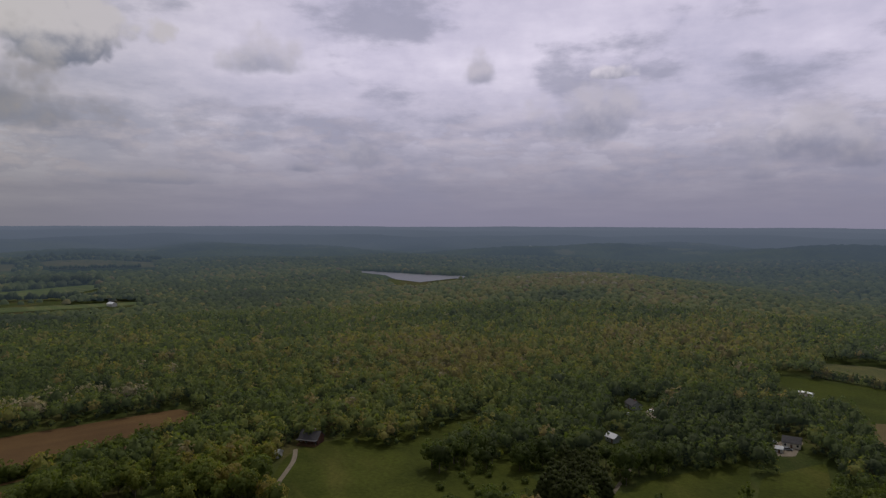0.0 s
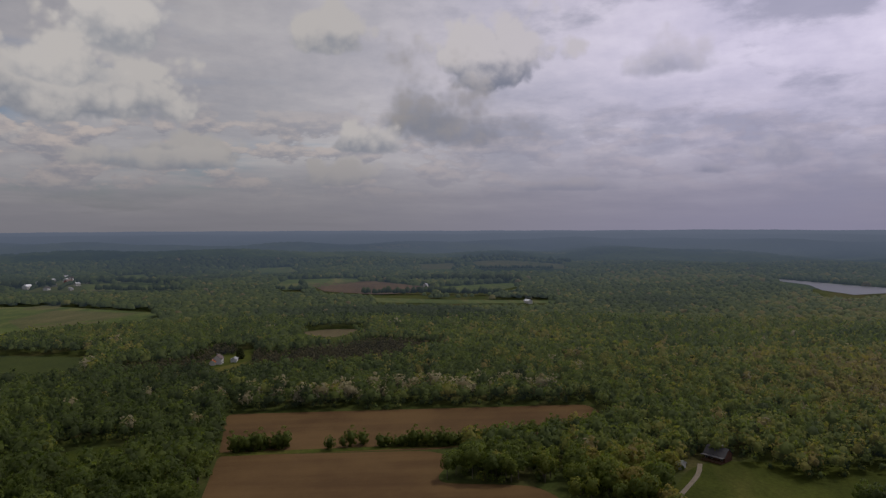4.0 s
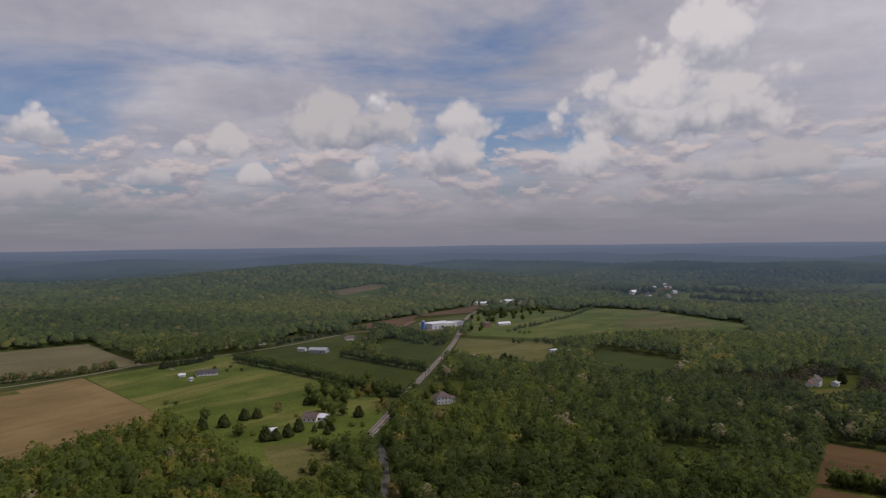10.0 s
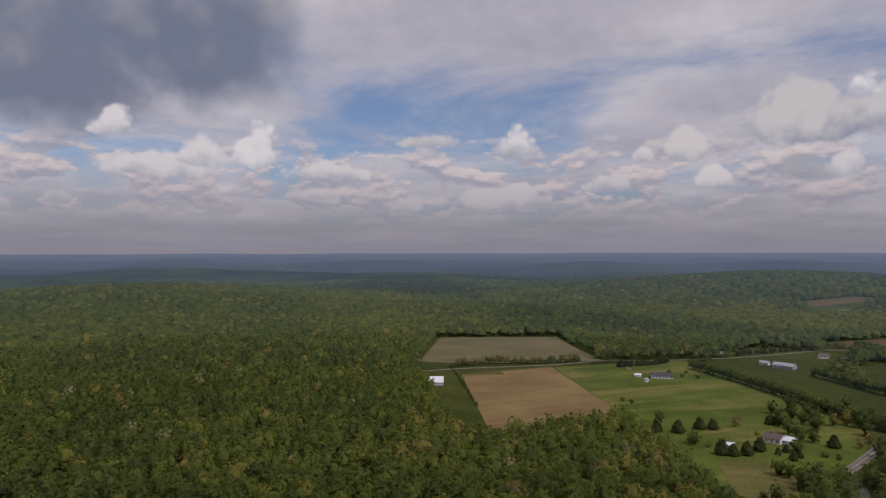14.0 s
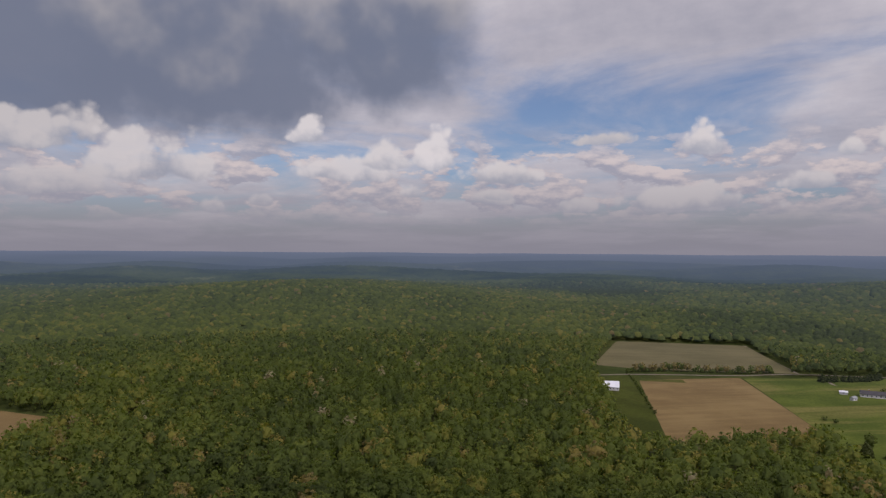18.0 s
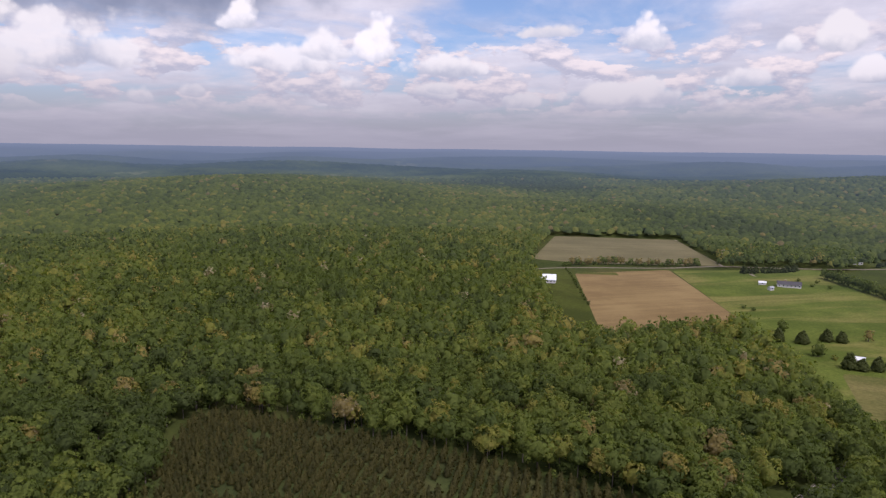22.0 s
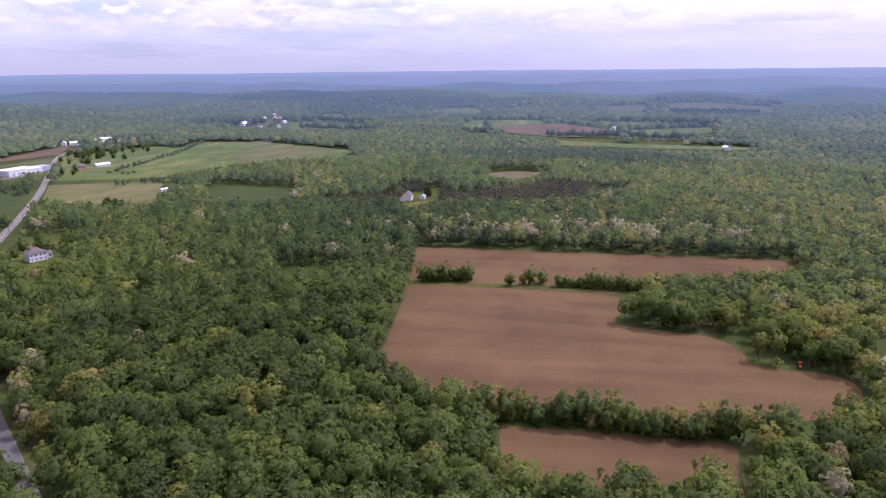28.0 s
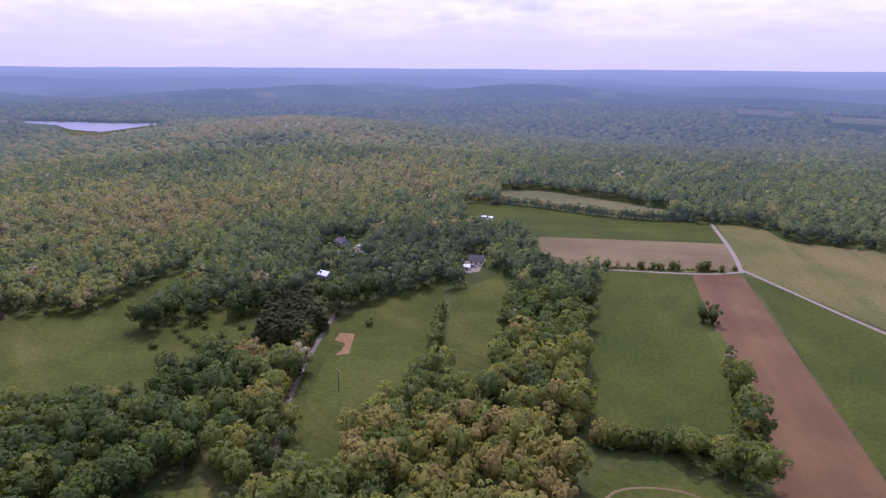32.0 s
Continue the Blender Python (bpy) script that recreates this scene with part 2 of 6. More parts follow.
def material(name, rough=0.9, shine=0.2, metal=0.0):
    m = bpy.data.materials.new(name)
    m.use_nodes = True
    n = Nodes(m.node_tree)
    bsdf = n.add("ShaderNodeBsdfPrincipled")
    bsdf.inputs["Roughness"].default_value, bsdf.inputs["Specular IOR Level"].default_value = rough, shine
    bsdf.inputs["Metallic"].default_value = metal
    out = n.add("ShaderNodeOutputMaterial")
    n.put(out.inputs[0], bsdf.outputs[0])
    return m, n, bsdf


def place(n, scale=(1, 1, 1), which="Object"):
    node = n.add("ShaderNodeMapping")
    n.put(node.inputs[0], n.add("ShaderNodeTexCoord").outputs[which])
    node.inputs["Scale"].default_value = scale
    return node.outputs[0]


def bump(n, bsdf, height, strength=0.5, distance=0.1):
    node = n.add("ShaderNodeBump")
    node.inputs["Strength"].default_value, node.inputs["Distance"].default_value = strength, distance
    n.put(node.inputs["Height"], height)
    n.put(bsdf.inputs["Normal"], node.outputs[0])


LEAF_STOPS = ((0.0, (0.047, 0.064, 0.0150)), (0.25, (0.076, 0.103, 0.0200)), (0.5, (0.126, 0.154, 0.0256)), (0.66, (0.194, 0.186, 0.0340)),
              (0.78, (0.236, 0.190, 0.0520)), (0.88, (0.172, 0.138, 0.0570)), (1.0, (0.320, 0.285, 0.1860)))


def leaf_material(name, stops, grain=0.9):
    m, n, bsdf = material(name, 0.75, 0.25)
    tone = n.add("ShaderNodeAttribute")
    tone.attribute_name = "tone"
    spot = n.noise(grain, 3.0, place(n))
    wide = n.noise(0.012, 3.0, place(n))
    value = n.math("ADD", tone.outputs["Fac"], n.math("MULTIPLY", n.math("SUBTRACT", wide, 0.5), 0.12))
    colour = n.ramp(value, stops)
    colour = n.mix(n.span(spot, 0.3, 0.75), n.mix(1.0, colour, (0.80, 0.82, 0.76), "MULTIPLY"), n.mix(1.0, colour, (1.18, 1.16, 1.12), "MULTIPLY"))
    n.put(bsdf.inputs["Base Color"], colour)
    bump(n, bsdf, n.noise(grain * 1.6, 4.0, place(n)), 0.4, 0.4)
    # thin leaves let light through
    thin = n.add("ShaderNodeBsdfTranslucent")
    n.put(thin.inputs[0], n.mix(1.0, colour, (1.25, 1.3, 0.9), "MULTIPLY"))
    both = n.add("ShaderNodeMixShader")
    both.inputs[0].default_value = 0.5
    n.put(both.inputs[1], bsdf.outputs[0])
    n.put(both.inputs[2], thin.outputs[0])
    n.put([x for x in n.tree.nodes if x.type == "OUTPUT_MATERIAL"][0].inputs[0], both.outputs[0])
    return m


def soil_material(name, dark, light, rows=0.55):
    m, n, bsdf = material(name, 0.95, 0.1)
    wide = n.noise(0.018, 5.0, place(n), 0.6)
    streak = n.noise(0.05, 4.0, place(n, (0.12, 1.6, 1)), 0.6)
    wave = n.add("ShaderNodeTexWave")
    wave.bands_direction = "Y"
    wave.inputs["Scale"].default_value, wave.inputs["Distortion"].default_value = rows, 1.5
    n.put(wave.inputs["Vector"], place(n))
    clod = n.noise(0.8, 5.0, place(n), 0.7)
    f = n.math("ADD", n.math("MULTIPLY", wide, 0.55), n.math("MULTIPLY", streak, 0.35))
    f = n.math("ADD", f, n.math("MULTIPLY", wave.outputs["Fac"], 0.07))
    f = n.math("ADD", f, n.math("MULTIPLY", clod, 0.16))
    band = n.noise(0.035, 3.0, place(n, (0.05, 1.0, 1)), 0.5)
    colour = n.mix(n.span(f, 0.42, 0.72), dark, light)
    colour = n.mix(n.math("MULTIPLY", n.span(band, 0.48, 0.75), 0.22), colour, n.mix(1.0, colour, (1.35, 1.36, 1.34), "MULTIPLY"))
    n.put(bsdf.inputs["Base Color"], colour)
    bump(n, bsdf, clod, 0.6, 0.2)
    return m


def grass_material(name, dark, light, dry, amount=0.5, stripes=0.0):
    m, n, bsdf = material(name, 0.95, 0.04)
    wide = n.noise(0.022, 6.0, place(n), 0.6)
    fine = n.noise(0.45, 6.0, place(n), 0.7)
    drift = n.noise(0.03, 5.0, place(n, (0.25, 1.0, 1)), 0.6, 0.6)
    colour = n.mix(n.span(wide, 0.36, 0.64), dark, light)
    colour = n.mix(n.math("MULTIPLY", n.span(drift, 0.62 - 0.3 * amount, 0.9 - 0.3 * amount), 0.85), colour, dry)
    colour = n.mix(n.span(fine, 0.25, 0.8), n.mix(1.0, colour, (0.7, 0.72, 0.7), "MULTIPLY"), n.mix(1.0, colour, (1.22, 1.2, 1.15), "MULTIPLY"))
    if stripes:
        wave = n.add("ShaderNodeTexWave")
        wave.bands_direction = "Y"
        wave.inputs["Scale"].default_value, wave.inputs["Distortion"].default_value = stripes, 2.0
        n.put(wave.inputs["Vector"], place(n))
        colour = n.mix(n.math("MULTIPLY", wave.outputs["Fac"], 0.3), colour, n.mix(1.0, colour, (1.35, 1.3, 1.1), "MULTIPLY"))
    n.put(bsdf.inputs["Base Color"], colour)
    bump(n, bsdf, fine, 0.7, 0.25)
    return m


def plain_material(name, colour, rough=0.6, vary=0.15, scale=0.8, metal=0.0, shine=0.4):
    m, n, bsdf = material(name, rough, shine, metal)
    a = n.noise(scale, 5.0, place(n), 0.6)
    b = n.noise(scale * 9, 3.0, place(n), 0.6)
    f = n.math("ADD", n.math("MULTIPLY", a, 0.65), n.math("MULTIPLY", b, 0.35))
    lo, hi = tuple(c * (1 - vary) for c in colour), tuple(min(1.0, c * (1 + vary)) for c in colour)
    n.put(bsdf.inputs["Base Color"], n.mix(n.span(f, 0.3, 0.7), lo, hi))
    bump(n, bsdf, b, 0.25, 0.02)
    return m


# emission colours that paint the haze, nearer and at the horizon
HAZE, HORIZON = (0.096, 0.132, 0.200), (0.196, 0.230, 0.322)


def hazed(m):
    """Haze painted into the material: blue emission mixed over the surface, stronger with its distance."""
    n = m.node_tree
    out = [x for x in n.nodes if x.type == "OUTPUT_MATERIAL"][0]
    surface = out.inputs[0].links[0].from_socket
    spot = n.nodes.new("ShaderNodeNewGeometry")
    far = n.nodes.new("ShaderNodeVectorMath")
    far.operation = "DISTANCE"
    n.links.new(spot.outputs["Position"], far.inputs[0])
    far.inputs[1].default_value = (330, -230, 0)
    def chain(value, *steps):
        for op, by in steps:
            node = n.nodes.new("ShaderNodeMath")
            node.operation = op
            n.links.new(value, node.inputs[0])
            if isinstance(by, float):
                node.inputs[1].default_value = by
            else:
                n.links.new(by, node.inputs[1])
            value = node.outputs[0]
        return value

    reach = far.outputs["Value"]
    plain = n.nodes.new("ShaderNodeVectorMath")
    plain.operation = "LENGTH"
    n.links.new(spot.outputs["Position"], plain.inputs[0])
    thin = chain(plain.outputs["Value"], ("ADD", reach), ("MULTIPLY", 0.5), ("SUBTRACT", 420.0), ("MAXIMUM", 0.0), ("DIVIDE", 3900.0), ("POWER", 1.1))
    # noise in the haze share paints sunlit and cloud-shaded streaks
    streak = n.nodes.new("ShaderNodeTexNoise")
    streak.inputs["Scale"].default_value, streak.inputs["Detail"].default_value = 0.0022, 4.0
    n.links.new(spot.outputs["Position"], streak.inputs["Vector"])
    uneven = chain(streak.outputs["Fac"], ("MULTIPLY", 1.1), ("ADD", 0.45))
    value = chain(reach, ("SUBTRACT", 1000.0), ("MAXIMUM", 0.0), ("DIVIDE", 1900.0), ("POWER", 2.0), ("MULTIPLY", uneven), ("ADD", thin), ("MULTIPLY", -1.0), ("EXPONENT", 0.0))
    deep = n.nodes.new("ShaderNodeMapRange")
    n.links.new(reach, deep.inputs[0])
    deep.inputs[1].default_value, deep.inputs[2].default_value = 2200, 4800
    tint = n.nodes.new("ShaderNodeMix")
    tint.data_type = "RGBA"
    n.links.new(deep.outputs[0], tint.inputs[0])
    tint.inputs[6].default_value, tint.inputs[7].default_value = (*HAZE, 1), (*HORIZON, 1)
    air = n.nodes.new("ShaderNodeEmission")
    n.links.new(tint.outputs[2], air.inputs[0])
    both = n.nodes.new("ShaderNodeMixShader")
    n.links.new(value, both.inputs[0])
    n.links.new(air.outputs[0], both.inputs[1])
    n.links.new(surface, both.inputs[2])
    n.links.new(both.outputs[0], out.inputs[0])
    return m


HAZY = {}


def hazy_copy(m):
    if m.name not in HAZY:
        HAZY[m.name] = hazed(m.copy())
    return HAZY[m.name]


def distant_land():
    """Woods and clearings too far off to tell single trees."""
    m, n, bsdf = material("distant_land", 1.0, 0.0)
    wide = n.noise(0.0016, 5.0, place(n), 0.55, 0.6)
    middle = n.noise(0.009, 4.0, place(n), 0.6, 0.3)
    grain = n.noise(0.055, 3.0, place(n), 0.7)
    f = n.math("ADD", n.math("MULTIPLY", wide, 0.62), n.math("ADD", n.math("MULTIPLY", middle, 0.26), n.math("MULTIPLY", grain, 0.16)))
    colour = n.ramp(f, ((0.36, (0.014, 0.024, 0.012)), (0.48, (0.034, 0.050, 0.016)), (0.56, (0.066, 0.086, 0.022)), (0.64, (0.098, 0.116, 0.032))))
    open_land = n.math("MULTIPLY", n.span(n.noise(0.0045, 2.0, place(n, (1.0, 1.0, 1.0)), 0.4), 0.66, 0.68), n.span(wide, 0.48, 0.53))
    colour = n.mix(n.math("MULTIPLY", open_land, 0.8), colour, n.mix(n.noise(0.003, 1.0, place(n)), (0.10, 0.15, 0.04), (0.19, 0.15, 0.08)))
    n.put(bsdf.inputs["Base Color"], colour)
    bump(n, bsdf, n.noise(0.09, 4.0, place(n), 0.7), 0.9, 6.0)
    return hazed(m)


leaf = leaf_material("leaves", LEAF_STOPS)
needle = leaf_material("needles", ((0.0, (0.048, 0.060, 0.014)), (0.5, (0.068, 0.084, 0.019)), (1.0, (0.108, 0.116, 0.028))), 1.4)
ash_needle = leaf_material("brown_needles", ((0.0, (0.040, 0.040, 0.0095)), (0.5, (0.060, 0.056, 0.0130)), (1.0, (0.084, 0.074, 0.0190))), 1.4)
brown_needle = leaf_material("browned_needles", ((0.0, (0.066, 0.056, 0.022)), (0.5, (0.100, 0.080, 0.030)), (1.0, (0.132, 0.106, 0.040))), 1.4)
bark = plain_material("bark", (0.11, 0.09, 0.07), 0.95, 0.4, 2.0)
soil = soil_material("ploughed_soil", (0.070, 0.040, 0.017), (0.113, 0.069, 0.028))
soil_pale = soil_material("dry_soil", (0.128, 0.086, 0.034), (0.198, 0.140, 0.059))
fallow = soil_material("fallow_land", (0.094, 0.083, 0.036), (0.136, 0.116, 0.054), 0.4)
stubble = soil_material("stubble", (0.086, 0.066, 0.027), (0.126, 0.098, 0.043), 0.4)
meadow_grass = grass_material("meadow_grass", (0.036, 0.045, 0.0090), (0.056, 0.066, 0.0125), (0.086, 0.081, 0.0220), 0.4)
crop_green = grass_material("young_crop", (0.033, 0.044, 0.0088), (0.045, 0.056, 0.0100), (0.062, 0.068, 0.0140), 0.3, 0.3)
lawn_green = grass_material("mown_grass", (0.057, 0.078, 0.0137), (0.089, 0.111, 0.0205), (0.174, 0.153, 0.0491), 0.55)
hay = grass_material("dry_grass", (0.078, 0.082, 0.024), (0.112, 0.106, 0.032), (0.150, 0.128, 0.048), 0.7)
rough_grass = grass_material("rough_grass", (0.042, 0.053, 0.010), (0.066, 0.076, 0.015), (0.118, 0.104, 0.030), 0.6)
forest_floor = grass_material("forest_floor", (0.034, 0.046, 0.012), (0.056, 0.066, 0.018), (0.078, 0.066, 0.028), 0.5)
plantation_litter = grass_material("needle_litter", (0.034, 0.042, 0.0140), (0.050, 0.062, 0.0190), (0.066, 0.060, 0.0240), 0.5)
tan_grass = grass_material("tan_grass", (0.072, 0.076, 0.024), (0.098, 0.090, 0.030), (0.123, 0.105, 0.044), 0.6, 0.12)
clay_dirt = soil_material("clay_dirt", (0.123, 0.071, 0.028), (0.180, 0.113, 0.048), 0.1)
asphalt = plain_material("asphalt", (0.105, 0.090, 0.080), 0.9, 0.2, 0.2)
old_asphalt = plain_material("worn_asphalt", (0.080, 0.072, 0.064), 0.92, 0.25, 0.15)
track_dirt = plain_material("track_dirt", (0.105, 0.088, 0.058), 0.95, 0.3, 0.4)
gravel = plain_material("gravel", (0.150, 0.124, 0.090), 0.95, 0.25, 0.5)
line_white = plain_material("white_line", (0.42, 0.41, 0.38), 0.7)
line_yellow = plain_material("yellow_line", (0.45, 0.36, 0.17), 0.7)
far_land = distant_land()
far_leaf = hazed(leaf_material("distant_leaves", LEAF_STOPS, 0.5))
road_verge = plain_material("road_verge", (0.125, 0.112, 0.080), 0.95, 0.25, 0.5)

# ---- the lie of the land ----
# yaw of the hill's middle, its distance, half width across, half depth, height
LAKE = (1455, 105, 8.4)  # west, south, level
HILLS = ((79, 1150, 270, 330, 24), (183, 2000, 560, 400, 42), (201, 1150, 200, 150, 15), (235, 1500, 480, 480, 39), (148, 2300, 560, 260, 33), (122, 2050, 400, 180, 18),
         (48, 1350, 480, 230, -28), (103, 1900, 300, 250, 8), (72, 1750, 420, 170, -22), (212, 2350, 300, 260, 22), (243, 2500, 500, 240, 24), (62, 2450, 420, 200, 30), (84, 2500, 380, 180, 16))


def ground_height(x, y):
    x, y = np.asarray(x, float), np.asarray(y, float)
    r = np.hypot(x, y)
    z = 100 * np.clip((r - 1500) / 3200, 0, 1.2) ** 1.5
    k = np.clip((r - 1100) / 1500, 0, 1) * np.clip((5200 - r) / 2000, 0.2, 1)
    z = z + k * (7 * np.sin(x / 310 + 1.3) * np.cos(y / 270 + 0.4) + 5 * np.sin((x + y) / 190) + 4 * np.sin((x - 1.7 * y) / 140 + 2))
    # low ridges one behind the other
    k = np.clip((r - 2300) / 600, 0, 1) * np.clip((4700 - r) / 1500, 0, 1)
    z = z + k * (15 * np.sin(r / 125 + 1.5 * np.sin(x / 420) + 1.2 * np.cos(y / 360)) + 9 * np.sin(x / 150 + 2) * np.cos(y / 170))
    for yaw, far, across, deep, tall in HILLS:
        a = radians(yaw)
        ux, uy = -math.sin(a), math.cos(a)
        u, w = x * ux + y * uy - far, x * uy - y * ux
        z = z + tall * np.exp(-(u / deep) ** 2 - (w / across) ** 2)
    # the lake's basin
    wet = np.clip(1.9 - np.hypot((x + LAKE[0]) / 185, (y + LAKE[1]) / 205), 0, 1)
    return z + (LAKE[2] - z) * wet


def link_mesh(name, verts, tris, mat, parent=None, tone=None, smooth=False, normals=None):
    """One mesh object from arrays of vertices and triangles."""
    verts, tris = np.asarray(verts, np.float32), np.asarray(tris, np.int32)
    me = bpy.data.meshes.new(name)
    me.vertices.add(len(verts))
    me.vertices.foreach_set("co", verts.ravel())
    me.loops.add(tris.size)
    me.loops.foreach_set("vertex_index", tris.ravel())
    me.polygons.add(len(tris))
    me.polygons.foreach_set("loop_start", np.arange(0, tris.size, 3, dtype=np.int32))
    me.polygons.foreach_set("use_smooth", np.full(len(tris), smooth))
    if tone is not None:
        me.attributes.new("tone", "FLOAT", "POINT").data.foreach_set("value", np.asarray(tone, np.float32))
    me.update(calc_edges=True)
    if normals is not None:  # leaves shade like the soft mass they belong to
        me.polygons.foreach_set("use_smooth", np.ones(len(tris), bool))
        me.attributes.new("custom_normal", "FLOAT_VECTOR", "POINT").data.foreach_set("vector", np.asarray(normals, np.float32).ravel())
    me.materials.append(mat)
    ob = new(name, me)
    ob.parent = parent
    return ob


def ground_sheet():
    """One sheet to the horizon, finer where the camera looks; far off the treetops roughen it."""
    rings = np.r_[0.5, np.arange(30, 1500, 30), np.arange(1500, 1900, 40), np.arange(1900, 4741, 27)]
    a = np.radians(90 + np.r_[np.arange(28, 262, 0.25), np.arange(262, 388, 2.5)])
    n = len(a)
    x, y = np.outer(rings, np.cos(a)), np.outer(rings, np.sin(a))
    rough = np.random.default_rng(3).uniform(-1, 1, x.shape)
    z = ground_height(x, y) + rough * 3.6 * (np.clip((rings - 1950) / 250, 0, 1) - 0.8 * np.clip((rings - 2800) / 1200, 0, 1))[:, None]
    v = np.stack([x, y, z], -1).reshape(-1, 3)
    i, j = np.meshgrid(np.arange(len(rings) - 1), np.arange(n), indexing="ij")
    q = [i * n + j, (i + 1) * n + j, (i + 1) * n + (j + 1) % n, i * n + (j + 1) % n]
    tris = np.stack([np.stack([q[0], q[1], q[2]], -1), np.stack([q[0], q[2], q[3]], -1)], 2).reshape(-1, 3)
    ob = link_mesh("ground", v, tris, forest_floor, smooth=True)
    ob.data.materials.append(far_land)
    ob.data.polygons.foreach_set("material_index", (np.repeat(rings[:-1], 2 * n) > 1350).astype(np.int32))
    return tagged(ob, "rolling wooded farmland with brown leaf litter under trees", "ground", kind="structure")


ground_sheet()

OPEN = []  # outlines with no forest on them
WAYS = []  # roads and tracks: middle line, half width kept clear


def bare(points):
    OPEN.append(np.array(points, float))
    return points


def rounded(points):
    """The outline with its corners cut off softly."""
    out = []
    cut = min(6.0, 0.04 * sum(math.dist(a, b) for a, b in zip(points, points[1:])) - 1.2)
    for a, b, c in zip(points[-1:] + points[:-1], points, points[1:] + points[:1]):
        a, b, c = Vector(a), Vector(b), Vector(c)
        p, q = b + (a - b) * min(0.4, cut / max((a - b).length, 1)), b + (c - b) * min(0.4, cut / max((c - b).length, 1))
        out += [tuple(p), tuple((p + q) / 4 + b / 2), tuple(q)]
    return out


def field(name, points, mat, label, turn=0.0, raise_by=0.05, category="field", clear=True):
    """A flat or draped piece of land with its own cover; turn: the way its rows run."""
    # fields farther off than this get the painted haze too
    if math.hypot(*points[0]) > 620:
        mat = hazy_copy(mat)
    if math.hypot(*points[0]) < 1000:
        points = rounded(points)
    if clear:
        bare(points)
    spin = Matrix.Rotation(radians(turn), 3, "Z")
    back = spin.inverted()
    bm = bmesh.new()
    face = bm.faces.new([bm.verts.new((x, y, 0)) for x, y in points])
    if face.normal.z < 0 or sum(a[0] * b[1] - b[0] * a[1] for a, b in zip(points, points[1:] + points[:1])) < 0:
        face.normal_flip()
    bmesh.ops.triangulate(bm, faces=bm.faces[:])
    if max(math.hypot(*p) for p in points) > 1000:
        for _ in range(3):
            bmesh.ops.subdivide_edges(bm, edges=bm.edges[:], cuts=1, use_grid_fill=True)
    for v in bm.verts:
        v.co.z = float(ground_height(v.co.x, v.co.y)) + raise_by + (0.5 if math.hypot(v.co.x, v.co.y) > 1000 else 0)
        v.co = back @ v.co
    me = bpy.data.meshes.new(name)
    bm.to_mesh(me)
    bm.free()
    me.materials.append(mat)
    ob = new(name, me)
    ob.rotation_euler = (0, 0, radians(turn))
    return tagged(ob, label, category, kind="structure")


def smooth_line(points, step=6.0):
    """A curve through the points, at even steps."""
    p = np.array(points, float)
    p = np.vstack([2 * p[0] - p[1], p, 2 * p[-1] - p[-2]])
    out = []
    for a, b, c, d in zip(p, p[1:], p[2:], p[3:]):
        for s in np.arange(0, 1, step / max(step, np.hypot(*(c - b)))):
            out.append(0.5 * (2 * b + (c - a) * s + (2 * a - 5 * b + 4 * c - d) * s ** 2 + (3 * b - a - 3 * c + d) * s ** 3))
    return np.array(out + [p[-2]])


def ribbon(name, line, left, right, z, mat, parent=None, dashes=None):
    t = np.gradient(line, axis=0)
    t /= np.hypot(t[:, 0], t[:, 1])[:, None]
    side = np.stack([-t[:, 1], t[:, 0]], -1)
    l, r = line + side * left, line + side * right
    height = ground_height(line[:, 0], line[:, 1]) + z + np.where(np.hypot(line[:, 0], line[:, 1]) > 1000, 0.5, 0)
    v = np.concatenate([np.column_stack([l, height]), np.column_stack([r, height])])
    n = len(line)
    i = np.arange(n - 1)
    tris = np.concatenate([np.stack([i, n + i, n + i + 1], -1), np.stack([i, n + i + 1, i + 1], -1)])
    return link_mesh(name, v, tris, mat, parent)


def way(name, points, width, mat, label, lines=False, clear=2.5, z=0.10, shoulder=0.0, shaded=None):
    """A road; shaded: the stretch (from, to, in steps' share) where crowns close over it."""
    line = smooth_line(points)
    near = width / 2 + shoulder + clear
    if shaded:
        a, b = int(len(line) * shaded[0]), int(len(line) * shaded[1])
        WAYS.extend([(line[:a], near), (line[a:b], width / 2 + 0.6), (line[b:], near)])
    else:
        WAYS.append((line, near))
    road = tagged(ribbon(name, line, width / 2, -width / 2, z, mat), label, "road", kind="structure")
    if shoulder:
        for s in (1, -1):
            tagged(ribbon("shoulder", line, *sorted((s * width / 2, s * (width / 2 + shoulder)), reverse=True), z - 0.02, road_verge, road), kind="structure")
    if lines:
        for off in (0.12, -0.12):
            ribbon("centre_line", line, off + 0.07, off - 0.07, z + 0.01, line_yellow, road)
        for off in (width / 2 - 0.3, -width / 2 + 0.3):
            ribbon("edge_line", line, off + 0.06, off - 0.06, z + 0.01, line_white, road)
    return road

# ---- fields, meadows and yards ----
field("ploughed_field", [(299, -582), (237, -663), (124, -499), (184, -400)], soil_pale, "bare pinkish-brown ploughed field beside a mown meadow", 54)
field("weedy_patch", [(297, -584), (272, -614), (262, -601), (296, -580)], rough_grass, "green weedy patch in the corner of a ploughed field", 54, 0.12, "grass", False)
field("house_lawn", [(341, -574), (310, -603), (299, -582), (187, -409), (208, -390), (289, -510), (320, -545)], meadow_grass, "long green lawn beside a white house", 0, 0.04, "lawn")
field("fallow_field", [(372, -624), (441, -796), (307, -878), (204, -726), (323, -637)], fallow, "olive brown fallow field behind a lane", 40)
